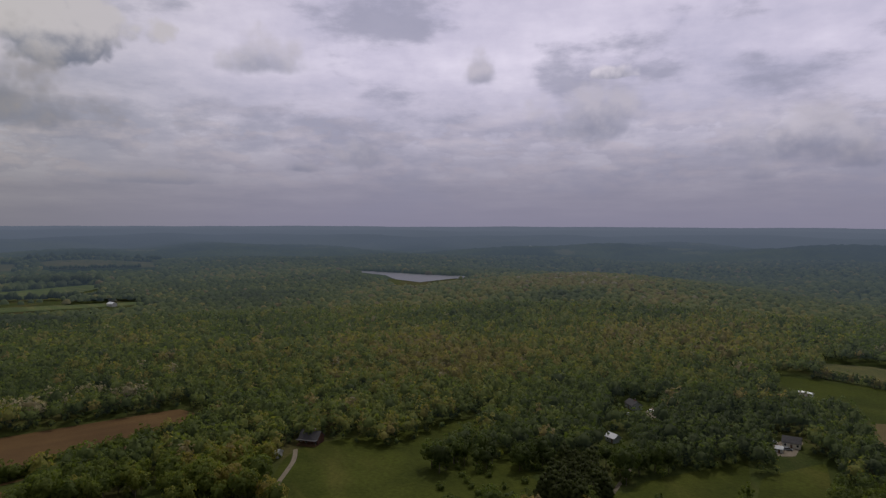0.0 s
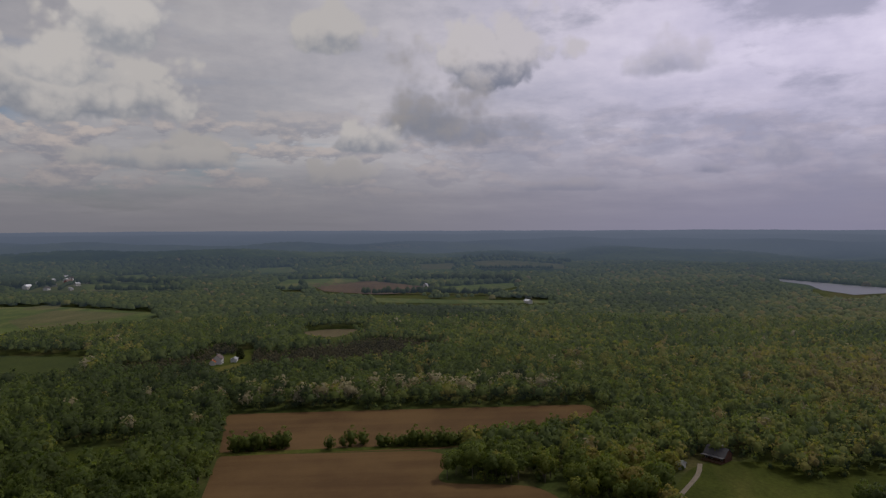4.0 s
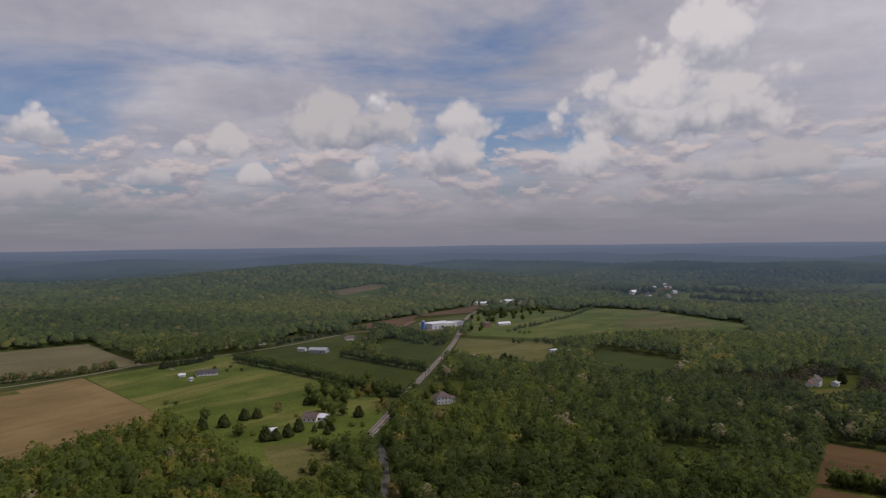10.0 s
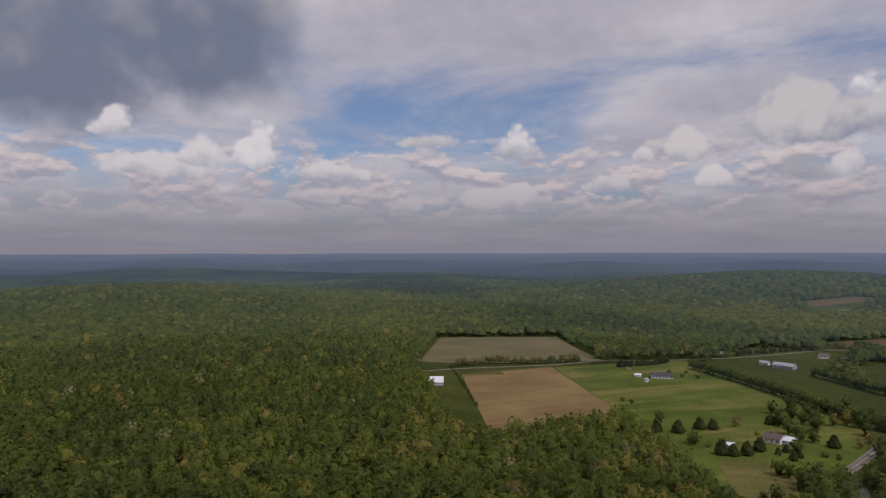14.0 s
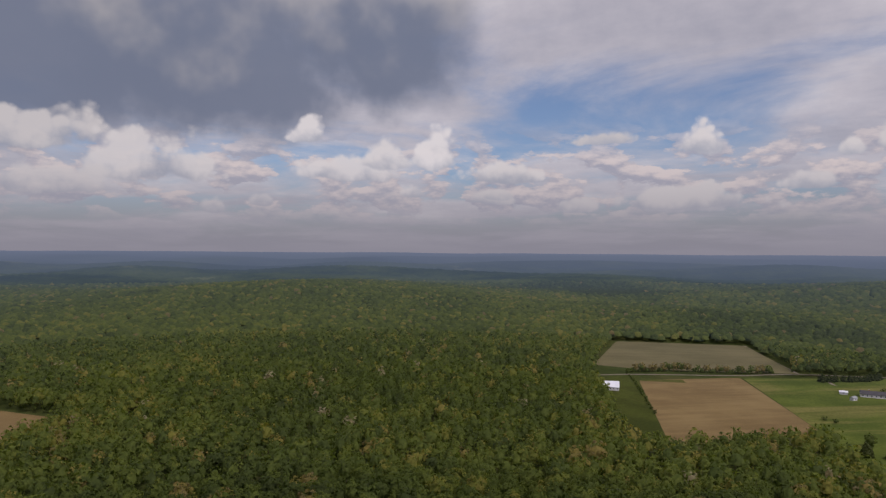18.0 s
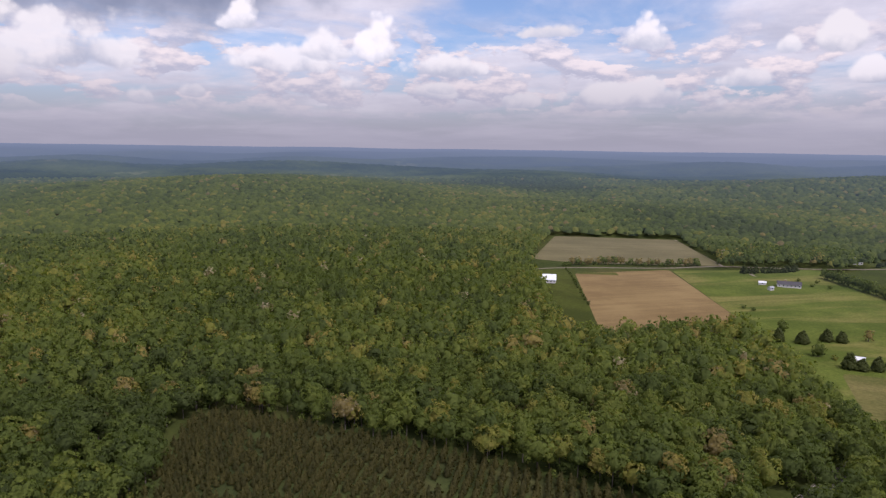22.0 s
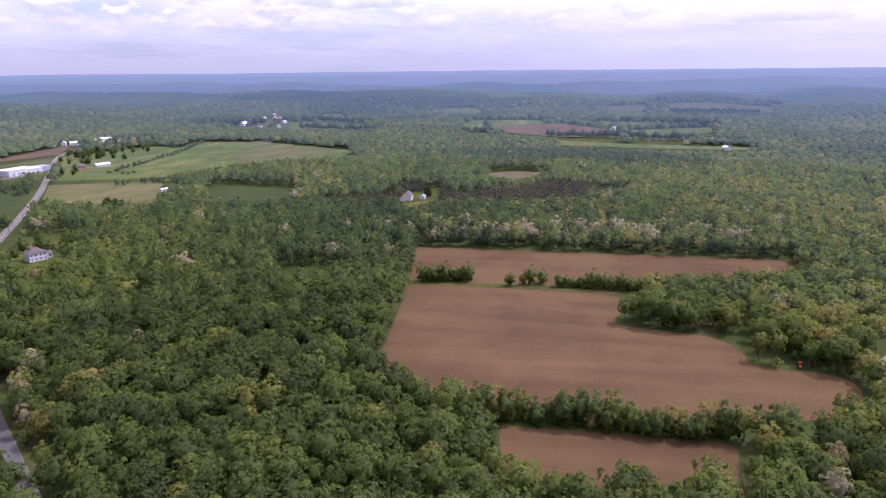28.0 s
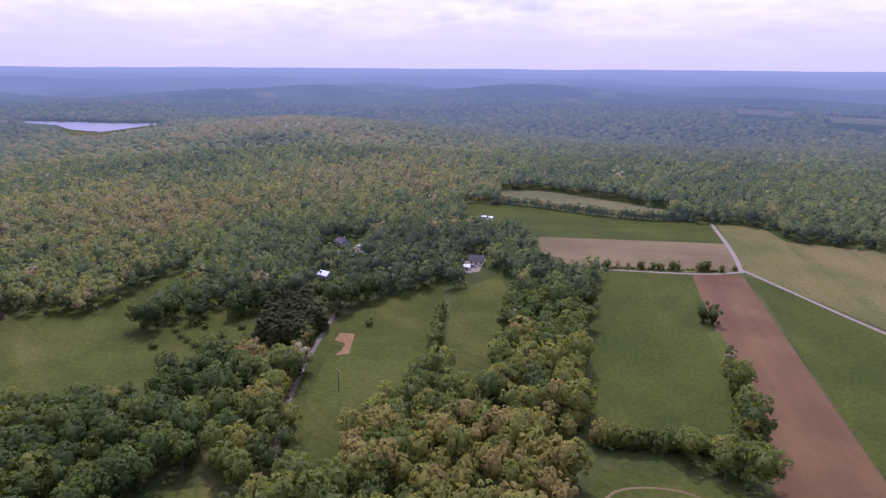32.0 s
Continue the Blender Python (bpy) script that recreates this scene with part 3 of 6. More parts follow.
field("mown_meadow", [(234, -662), (123, -772), (49, -674), (-11, -576), (-32, -549), (-26, -469), (-12, -422), (12, -406), (6, -364), (15, -328), (32, -342), (49, -377), (78, -425), (124, -499)], lawn_green, "bright green mown meadow with pale dry streaks", 50)
field("dry_clearing", [(50, -415), (26, -423), (9, -402), (6, -362), (15, -334), (32, -355)], hay, "yellowed dry grass clearing beside the wood", 20, 0.1, "grass", False)
field("hedged_field", [(111, -730), (86, -805), (45, -837), (9, -808), (6, -762), (-71, -630), (-45, -548), (16, -636)], crop_green, "deep green field between two hedgerows", 55)
field("roadside_field", [(-32, -795), (-69, -851), (-124, -815), (-98, -705), (-82, -657), (-44, -739)], crop_green, "green field beside the main road", 55)
field("red_soil_field", [(9, -976), (-80, -1077), (-228, -1243), (-269, -1290), (-218, -1141), (-118, -1100), (-96, -977), (-25, -968)], soil, "long reddish ploughed field behind the factory", 60)
field("farm_grass", [(90, -849), (52, -931), (-9, -912), (-36, -877), (9, -808), (43, -805)], meadow_grass, "grass plot round farm sheds beside a lane", 0)
field("factory_yard", [(-81, -939), (-120, -1043), (-206, -1125), (-187, -1023), (-126, -905)], rough_grass, "rough grass yard round a white factory", 0, 0.06, "yard")
field("factory_apron", [(-112, -925), (-150, -935), (-178, -985), (-172, -1002), (-150, -960), (-120, -948)], gravel, "pale gravel apron in front of a factory", 0, 0.10, "yard", False)
field("hay_field", [(-146, -843), (-249, -777), (-198, -657), (-153, -681), (-122, -744)], hay, "pale yellow hay field beside the main road", 30)
field("long_pasture", [(-158, -868), (-207, -993), (-351, -1055), (-435, -1176), (-522, -1098), (-565, -868), (-508, -819), (-384, -858), (-255, -811)], lawn_green, "wide green pasture with faint tracks", 30)
field("village_green", [(-600, -1340), (-655, -1270), (-720, -1370), (-790, -1450), (-800, -1550), (-740, -1580), (-680, -1480)], rough_grass, "grass between the houses of a distant village", 0, 0.05, "grass")
field("hay_patch", [(-493, -1105), (-540, -1095), (-509, -1043), (-475, -1080)], hay, "pale dry hay patch in a pasture", 30, 0.12, "field", False)
field("olive_pasture", [(-406, -962), (-498, -1033), (-545, -895), (-458, -848), (-384, -875)], tan_grass, "dull olive pasture beside a green one", 30, 0.12, "field", False)
field("straw_patch", [(-491, -1100), (-563, -1138), (-524, -1069)], hay, "pale straw patch at the edge of a pasture", 0, 0.3, "grass", False)
field("upper_pasture", [(-215, -1124), (-371, -1145), (-387, -1072), (-243, -933), (-176, -921)], lawn_green, "green pasture behind roadside houses", 0)
field("corner_field", [(-242, -644), (-284, -720), (-330, -635), (-313, -590), (-275, -585)], crop_green, "dark green field at the edge of the wood", 40)
field("clay_strip", [(-541, -576), (-586, -565), (-616, -516), (-542, -518)], stubble, "pale bare strip in the wood", 30)
field("glade", [(-169, -354), (-183, -371), (-202, -362), (-210, -348), (-194, -332), (-178, -340)], crop_green, "small green glade inside the wood", 0, 0.05, "grass")
field("farmhouse_yard", [(-53, -521), (-83, -572), (-109, -578), (-91, -485), (-64, -460)], rough_grass, "grassy yard round a white farmhouse", 0, 0.05, "yard")
field("wayside_grass", [(48, -171), (39, -194), (24, -196), (-3, -192), (-16, -193), (-15, -140), (50, -140)], hay, "yellow dry grass triangle between two roads", 0)
field("house_clearing", [(-362, -491), (-407, -540), (-414, -522), (-444, -536), (-421, -500), (-358, -459)], rough_grass, "small clearing round a white house", 0, 0.05, "yard")
field("brown_field_upper", [(-280, -360), (-431, -177), (-408, -148), (-348, -175), (-300, -206), (-226, -298)], soil, "bare brown ploughed field along a wood", 130)
field("brown_field_lower", [(-226, -298), (-292, -213), (-295, -202), (-289, -194), (-278, -188), (-266, -185), (-260, -179), (-263, -172), (-272, -157), (-281, -140), (-275, -125), (-264, -115), (-268, -106), (-276, -96), (-280, -84), (-272, -76), (-251, -69), (-217, -92), (-157, -163), (-139, -210)], soil, "wide bare brown ploughed field with pale tracks", 130, 0.06)
field("brown_strip", [(-152, -151), (-201, -89), (-178, -77), (-139, -111), (-126, -123)], soil, "narrow ploughed strip between two tree rows", 130)
field("cabin_lawn", [(-339, -87), (-355, -83), (-370, -69), (-352, -34), (-418, 12), (-404, 16), (-338, -15), (-318, -14), (-314, 8), (-324, 38), (-325, 42), (-299, 21), (-282, -2), (-262, -4), (-267, -39), (-270, -58), (-284, -74), (-304, -85)], meadow_grass, "bright green lawn below a wooden cabin", 20)
field("shrubby_meadow", [(-269, -27), (-264, -11), (-278, 8), (-288, 33), (-315, 40), (-327, 27), (-322, 6), (-308, -13), (-309, -24)], meadow_grass, "rough meadow with scattered shrubs between woods", 20)
field("meadow", [(-298, 76), (-315, 90), (-323, 140), (-347, 151), (-292, 130), (-244, 102), (-221, 77), (-202, 51), (-175, 43), (-165, 36), (-183, 32), (-226, 44), (-261, 60)], meadow_grass, "rough green meadow with a bare earth patch", 20)
field("narrow_meadow", [(-242, 106), (-320, 146), (-341, 188), (-309, 173), (-255, 139), (-233, 124), (-205, 109), (-215, 98)], meadow_grass, "narrow green meadow between tree rows", 20)
field("long_green_field", [(-325, 248), (-296, 292), (-221, 235), (-164, 189), (-141, 163), (-154, 148), (-164, 125), (-217, 164), (-249, 188)], crop_green, "long green field beside a ploughed strip", 140)
field("ploughed_strip", [(-296, 292), (-284, 320), (-109, 193), (-80, 172), (-95, 140), (-118, 157), (-137, 175), (-167, 201), (-221, 237)], soil, "long pink-brown ploughed strip between green fields", 142, 0.06)
field("dark_crop_field", [(-279, 320), (-248, 319), (-188, 309), (-60, 290), (-30, 136), (-80, 172)], crop_green, "dark green crop field with fine rows", 142)
field("tan_field", [(-393, 408), (-369, 432), (-331, 411), (-285, 452), (-120, 470), (-40, 290), (-188, 314), (-251, 322), (-286, 326)], tan_grass, "yellow-tan field of drying grass", 150)
field("hill_crop", [(-539, 250), (-503, 304), (-446, 345), (-393, 402), (-344, 368), (-412, 254), (-432, 252), (-477, 241)], crop_green, "deep green field on the hill", 55)
field("hill_stubble", [(-412, 254), (-344, 368), (-297, 330), (-290, 315), (-325, 250), (-347, 219)], stubble, "brown stubble strip along a green field", 55)
field("far_stubble", [(-585, 314), (-570, 356), (-483, 398), (-432, 413), (-470, 363), (-540, 301)], tan_grass, "pale tan strip behind a row of trees", 55)
field("garden", [(-140, 107), (-150, 122), (-125, 150), (-105, 148), (-90, 120), (-110, 80)], meadow_grass, "grassy garden with a worn ring path", 0)
field("yard_lawn", [(-438, 102), (-447, 131), (-420, 124), (-420, 102)], meadow_grass, "small lawn beside a farmyard drive", 0, 0.05, "lawn")
field("gravel_yard", [(-430, 109), (-428, 120), (-445, 132), (-419, 126), (-413, 119), (-420, 108)], gravel, "pale gravel yard with parked cars", 0, 0.08, "yard")
field("clay_pad", [(-467, 219), (-484, 229), (-478, 247), (-467, 242)], clay_dirt, "bare orange clay building pad", 0, 0.09, "ground")
field("earth_patch", [(-280, 69), (-288, 74), (-284, 80), (-263, 71), (-264, 65), (-268, 69), (-275, 73)], clay_dirt, "bare tan earth patch in a meadow", 0, 0.09, "ground")
field("farm_yard", [(-367, 173), (-382, 189), (-373, 193), (-350, 177), (-350, 168)], gravel, "pale dirt yard round a farmhouse", 0, 0.05, "yard")
field("back_garden", [(-173, -16), (-184, -14), (-189, -6), (-188, 7), (-176, 8), (-160, 4), (-158, -14)], rough_grass, "small green back garden among trees", 0, 0.05, "garden")
field("far_brown_field", [(-1010, -1030), (-1153, -970), (-1107, -780), (-1039, -730), (-938, -780), (-924, -900)], soil, "distant reddish ploughed field", 40)
field("far_pasture", [(-931, -1048), (-1065, -1150), (-1175, -1060), (-1160, -985), (-1015, -1045), (-915, -960), (-895, -980)], lawn_green, "distant green pasture along a brown field", 40)
field("far_green_field", [(-1120, -775), (-1268, -690), (-1230, -640), (-1066, -636), (-1030, -705)], lawn_green, "distant green field beside a brown one", 40)
field("far_meadow", [(-892, -756), (-930, -639), (-1020, -474), (-985, -452), (-886, -590), (-837, -703)], lawn_green, "distant narrow green meadow below a hedge", 40)
field("ridge_field", [(-1701, -1068), (-1850, -990), (-1880, -836), (-1740, -775), (-1602, -952)], tan_grass, "distant pale field on a ridge", 40)
field("ridge_meadow", [(-1603, -1176), (-1665, -1096), (-1574, -1030), (-1510, -1105)], tan_grass, "small distant pale meadow on a ridge", 40)
field("village_field", [(-733, -1417), (-800, -1390), (-845, -1259), (-833, -1160), (-770, -1180), (-683, -1284)], lawn_green, "distant green field below a village", 40)
field("village_meadow", [(-920, -1616), (-990, -1592), (-900, -1400), (-820, -1405)], lawn_green, "distant green meadow beside a village", 40)
field("valley_field", [(-1294, -1525), (-1360, -1460), (-1275, -1330), (-1200, -1400)], lawn_green, "distant green field among woods", 40)
field("bluff_field", [(-2278, -1956), (-2467, -1834), (-2410, -1740), (-2200, -1870)], tan_grass, "hazy pale field far off", 40)
field("slope_field", [(-1468, 1541), (-1316, 1606), (-1177, 1420), (-1305, 1380)], tan_grass, "hazy pale field on a far slope", 40)
field("slope_meadow", [(-1187, 1549), (-1089, 1634), (-970, 1470), (-1060, 1410)], tan_grass, "hazy pale meadow on a far slope", 40)
field("clearing_field", [(595, -115), (594, -130), (512, -164), (503, -139), (462, -87), (560, -60)], soil_pale, "tan ploughed field in a forest clearing", 20)
field("hill_field", [(36, -1560), (-72, -1665), (-128, -1645), (0, -1495)], stubble, "distant pale field on a wooded hill", 0)

SHORE = [(-1640, -292), (-1575, -190), (-1490, -80), (-1420, 68), (-1380, 0), (-1285, -66), (-1350, -118), (-1460, -150), (-1545, -220)]
water, water_nodes, water_bsdf = material("lake_water", 0.35, 0.12)
water_bsdf.inputs["Base Color"].default_value = (0.07, 0.08, 0.09, 1)
bump(water_nodes, water_bsdf, water_nodes.noise(0.3, 3.0, place(water_nodes)), 0.05, 0.05)
bare(SHORE)
for near in (0.955,):
    bare([(x * near, y * near) for x, y in SHORE])
lake_level = LAKE[2] + 0.6
v = [(x, y, lake_level) for x, y in SHORE] + [(-1455, -105, lake_level)]
tagged(link_mesh("lake", v, [(9, (k + 1) % 9, k) for k in range(9)], water), "grey still lake in a wooded valley", "water", kind="structure")

PLANTATION = [(260, -152), (258, -166), (221, -180), (174, -195), (140, -203), (96, -213), (70, -210), (64, -196), (76, -176), (84, -158), (100, -95), (190, -70), (205, -97), (230, -122)]
field("plantation_floor", PLANTATION, plantation_litter, "brown-green floor under a young plantation", 0, 0.05, "grass", False)

# ---- roads ----
way("main_road", [(64, -120), (52, -170), (44, -209), (38, -245), (26, -300), (9, -350), (-10, -410), (-30, -473), (-58, -567), (-118, -757), (-170, -955), (-215, -1124), (-277, -1227), (-336, -1289)], 5.4, asphalt, "two-lane asphalt main road with yellow centre lines", True, 3.0, 0.12, 0.6, (0.112, 0.235))
way("side_road", [(-22, -120), (-20, -185), (-19, -225), (-19, -305), (-21, -395), (-12, -416)], 3.9, old_asphalt, "narrow worn asphalt side road", False, 2.5, 0.10, 0.3)
way("lane", [(341, -574), (311, -611), (244, -671), (203, -722), (122, -777), (57, -840), (-9, -924), (-71, -965), (-112, -1044)], 4.0, gravel, "pale gravel lane along the fields")
way("field_track", [(308, -877), (204, -726)], 3.0, gravel, "pale dirt track between fields")
way("driveway", [(341, -574), (335, -562), (316, -548)], 3.0, gravel, "gravel driveway to a white house")
way("driveway", [(170, -700), (150, -665), (139, -645), (123, -659)], 3.2, gravel, "gravel driveway to a long house")
way("driveway", [(-115, -738), (-137, -719), (-151, -671), (-166, -684)], 3.2, gravel, "gravel driveway beside conifers")
way("driveway", [(-354, -84), (-336, -81), (-305, -81), (-292, -78), (-279, -71)], 2.3, gravel, "winding gravel drive up to a cabin")
way("farm_track", [(-150, 18), (-174, 24), (-198, 29), (-215, 33), (-259, 51), (-311, 77), (-329, 86), (-351, 96), (-381, 108), (-425, 121), (-439, 130)], 2.0, track_dirt, "pale dirt farm track between trees", False, 1.7, 0.1, 0, (0.25, 0.88))
way("field_lane", [(-325, 250), (-297, 294), (-289, 319), (-293, 328), (-334, 361), (-397, 406)], 3.0, gravel, "pale dirt lane between fields")
way("field_lane", [(-293, 328), (-250, 320), (-188, 309), (-50, 290)], 2.6, gravel, "thin dirt lane beside a tan field")
way("pond_lane", [(-250, -28), (-247, -22), (-240, -13), (-228, -2)], 3.0, gravel, "short piece of gravel lane among trees")

PINE_GROVE = [(-292, 36), (-322, 44), (-336, 60), (-330, 74), (-300, 72), (-274, 60), (-272, 44)]
bare(PINE_GROVE)
tagged(ribbon("track_verge", smooth_line([(-170, 26), (-215, 36), (-259, 54), (-300, 76)]), 5.0, -5.0, 0.045, meadow_grass), "rough grass verge beside a farm track", "grass", kind="structure")
# worn footpaths over the grass
for points, wide, label in (([(-110, 92), (-126, 100), (-138, 116), (-130, 134), (-112, 138), (-100, 122), (-102, 100), (-110, 92)], 1.0, "worn ring path in a grassy garden"),):
    tagged(ribbon("footpath", smooth_line(points, 3.0), wide / 2, -wide / 2, 0.09, stubble), label, "path", kind="structure")
bare([(-2, -425), (-24, -500), (-48, -580), (-78, -680), (-105, -760), (-126, -760), (-100, -670), (-72, -580), (-44, -490), (-24, -425)])
# clearings round buildings that stand in the woods
for x, y, r in ((-631, -1409, 40), (-742, -1474, 22), (-760, -1520, 22), (-790, -1560, 22), (-823, -1650, 22), (-720, -1530, 22), (-690, -1490, 22), (-920, -957, 25), (-961, -492, 22),
                (-1110, -800, 22), (-324, -1306, 30), (-269, -1278, 25), (-345, -1275, 22), (-383, -1272, 22), (-201, -947, 20), (-232, -964, 20), (-229, -712, 16), (-372, 88, 9), (-440, 117, 10),
                (97, -842, 12), (-8, -860, 12), (-28, -844, 12), (-474, 246, 8), (-382, -503, 14), (-366, -482, 12), (45, -443, 8), (-70, -486, 13), (-66, -466, 11), (-357, 85, 8), (-425, 113, 10), (-352, 176, 9)):
    bare([(x + r * math.cos(k), y + r * math.sin(k)) for k in range(6)])

# ---- woods ----
rng = np.random.default_rng(7)


def inside(poly, x, y):
    hit = np.zeros(len(x), bool)
    for (ax, ay), (bx, by) in zip(poly, np.roll(poly, -1, 0)):
        cross = (ay > y) != (by > y)
        hit ^= cross & (x < (bx - ax) * (y - ay) / (by - ay + 1e-12) + ax)
    return hit


def near_way(line, x, y, reach):
    box = (x > line[:, 0].min() - reach) & (x < line[:, 0].max() + reach) & (y > line[:, 1].min() - reach) & (y < line[:, 1].max() + reach)
    out = np.zeros(len(x), bool)
    idx = np.where(box)[0]
    for k in range(0, len(idx), 4000):
        part = idx[k:k + 4000]
        d = np.hypot(x[part][:, None] - line[None, :, 0], y[part][:, None] - line[None, :, 1])
        out[part] = d.min(1) < reach
    return out


BROWN_PINES = np.array([(-292, -558), (-356, -520), (-428, -564), (-430, -480), (-548, -451), (-558, -375), (-448, -368), (-373, -429), (-305, -501)], float)


def free(x, y, margin=0.0):
    """True where a tree may stand: off the fields, a little back from their edges, and off the roads."""
    ok = np.ones(len(x), bool)
    r = np.maximum(np.hypot(x, y), 1)
    for poly in OPEN:
        wide = 12 + 0.11 * np.hypot(*poly.mean(0))
        lo, hi = poly.min(0) - wide, poly.max(0) + wide
        idx = np.where((x > lo[0]) & (x < hi[0]) & (y > lo[1]) & (y < hi[1]) & ok)[0]
        if len(idx):
            px, py = x[idx], y[idx]
            bad = inside(poly, px, py)
            for ox, oy in ((3.5, 0), (-3.5, 0), (0, 3.5), (0, -3.5)):
                bad |= inside(poly, px + ox, py + oy)
            bad |= inside(poly, px + px / r[idx] * 7, py + py / r[idx] * 7) | inside(poly, px * 1.05, py * 1.05)
            if np.hypot(*poly.mean(0)) > 620:
                bad |= inside(poly, px * 1.05, py * 1.05) | inside(poly, px * 1.10, py * 1.10)
            ok[idx[bad]] = False
    for line, reach in WAYS:
        ok &= ~near_way(line, x, y, reach + margin)
    return ok


def scatter(r0, r1, gap, yaw0=28.0, yaw1=262.0):
    """Evenly jittered places in a ring sector."""
    out = []
    r = r0
    while r < r1:
        n = max(1, int(radians(yaw1 - yaw0) * r / gap))
        a = np.radians(yaw0) + (np.arange(n) + rng.uniform(0, 1, n)) / n * np.radians(yaw1 - yaw0)
        rr = r + rng.uniform(-0.45, 0.45, n) * gap
        out.append(np.stack([-np.sin(a) * rr, np.cos(a) * rr], -1))
        r += gap * 0.92
    p = np.concatenate(out)
    return p[(np.hypot(p[:, 0], p[:, 1]) > r0)]


PHI = (1 + 5 ** 0.5) / 2
ICO = np.array([(-1, PHI, 0), (1, PHI, 0), (-1, -PHI, 0), (1, -PHI, 0), (0, -1, PHI), (0, 1, PHI), (0, -1, -PHI), (0, 1, -PHI),
                (PHI, 0, -1), (PHI, 0, 1), (-PHI, 0, -1), (-PHI, 0, 1)]) / math.hypot(1, PHI)
ICO_T = np.array([(0, 11, 5), (0, 5, 1), (0, 1, 7), (0, 7, 10), (0, 10, 11), (1, 5, 9), (5, 11, 4), (11, 10, 2), (10, 7, 6), (7, 1, 8),
                  (3, 9, 4), (3, 4, 2), (3, 2, 6), (3, 6, 8), (3, 8, 9), (4, 9, 5), (2, 4, 11), (6, 2, 10), (8, 6, 7), (9, 8, 1)])
_a = np.arange(5) * 2 * np.pi / 5
DOME = np.concatenate([[(0, 0, 1)], np.stack([0.72 * np.cos(_a), 0.72 * np.sin(_a), 0 * _a + 0.62], -1), np.stack([np.cos(_a + 0.6), np.sin(_a + 0.6), 0 * _a - 0.25], -1)])
DOME_T = np.array([(0, 1 + k, 1 + (k + 1) % 5) for k in range(5)] + [(1 + k, 6 + k, 1 + (k + 1) % 5) for k in range(5)] + [(6 + k, 6 + (k + 1) % 5, 1 + (k + 1) % 5) for k in range(5)])


def blobs(centres, radii, tones, shape, tris, rough=0.22, squash=0.85):
    """Uneven lumps, all in one pair of arrays."""
    n, k = len(centres), len(shape)
    spin = rng.uniform(0, 2 * np.pi, n)
    c, s = np.cos(spin)[:, None], np.sin(spin)[:, None]
    v = np.stack([shape[None, :, 0] * c - shape[None, :, 1] * s, shape[None, :, 0] * s + shape[None, :, 1] * c, shape[None, :, 2] * np.broadcast_to(squash, (n,))[:, None]], -1)
    m = v + np.array([0, 0, 0.25])
    m = m / np.linalg.norm(m, axis=-1, keepdims=True)
    v = v * rng.uniform(1 - rough, 1 + rough, (n, k, 1)) * np.asarray(radii)[:, None, None] + centres[:, None, :]
    t = tris[None] + (np.arange(n) * k)[:, None, None]
    return v.reshape(-1, 3), t.reshape(-1, 3), np.repeat(tones, k), m.reshape(-1, 3)


def merged(parts):
    verts, tris, tones, normals, base = [], [], [], [], 0
    for v, t, k, m in parts:
        verts.append(v)
        tris.append(t + base)
        tones.append(k)
        normals.append(m)
        base += len(v)
    return np.concatenate(verts), np.concatenate(tris), np.concatenate(tones), np.concatenate(normals)


def waves(x, y, size):
    return (np.sin(x / size + 1.7) * np.cos(y / size * 1.13 + 0.6) + np.sin((x + 0.7 * y) / size * 1.9 + 4) * 0.6 + np.sin((0.6 * x - y) / size * 3.1) * 0.4) / 2


# darker (or, below zero, fresher) stands in the woods, some painting a sunlit crest and hill shading: place, size, how
# much
STANDS = ((-656, -627, 60, 0.28), (-720, -565, 60, 0.28), (-731, -466, 55, 0.25), (-640, -1570, 70, 0.32), (-660, -1420, 45, 0.32), (-1020, -1520, 90, 0.3), (-968, -1290, 60, 0.3),
          (-1213, -893, 50, 0.3), (-1244, -723, 50, 0.3), (-734, -526, 60, 0.2), (-1023, -279, 90, 0.22), (-898, 115, 60, 0.25), (-946, 176, 50, 0.25), (-798, 206, 60, 0.2), (-763, -10, 90, 0.15),
          (322, -1016, 110, 0.16), (147, -1022, 110, 0.16), (1078, -1661, 160, 0.3), (872, -1574, 120, 0.3), (-1331, -1583, 120, 0.25), (-1115, -1699, 120, 0.25),
          (-203, -1330, 140, -0.10), (100, -1250, 160, -0.12), (-1120, 170, 120, -0.22), (-1230, 300, 130, -0.22), (-560, -330, 90, -0.05), (900, -1250, 200, -0.08), (-1500, -420, 150, -0.12), (-1000, -100, 150, -0.10), (-1250, 40, 150, -0.14), (-900, 350, 150, -0.10),
          (-437, 87, 60, 0.2), (-303, 77, 40, 0.15), (-399, 123, 60, 0.2), (-350, 185, 60, 0.18), (-711, -172, 70, 0.15), (-327, 36, 45, 0.18), (-238, -20, 45, 0.18), (-426, -132, 60, 0.15), (-304, 6, 50, 0.18),
          (-942, 203, 130, -0.16), (-524, -2, 60, -0.10), (-665, -89, 90, -0.12), (-666, 228, 90, -0.12), (-180, -320, 120, 0.08), (-260, -420, 120, 0.10), (-60, -260, 90, 0.06))


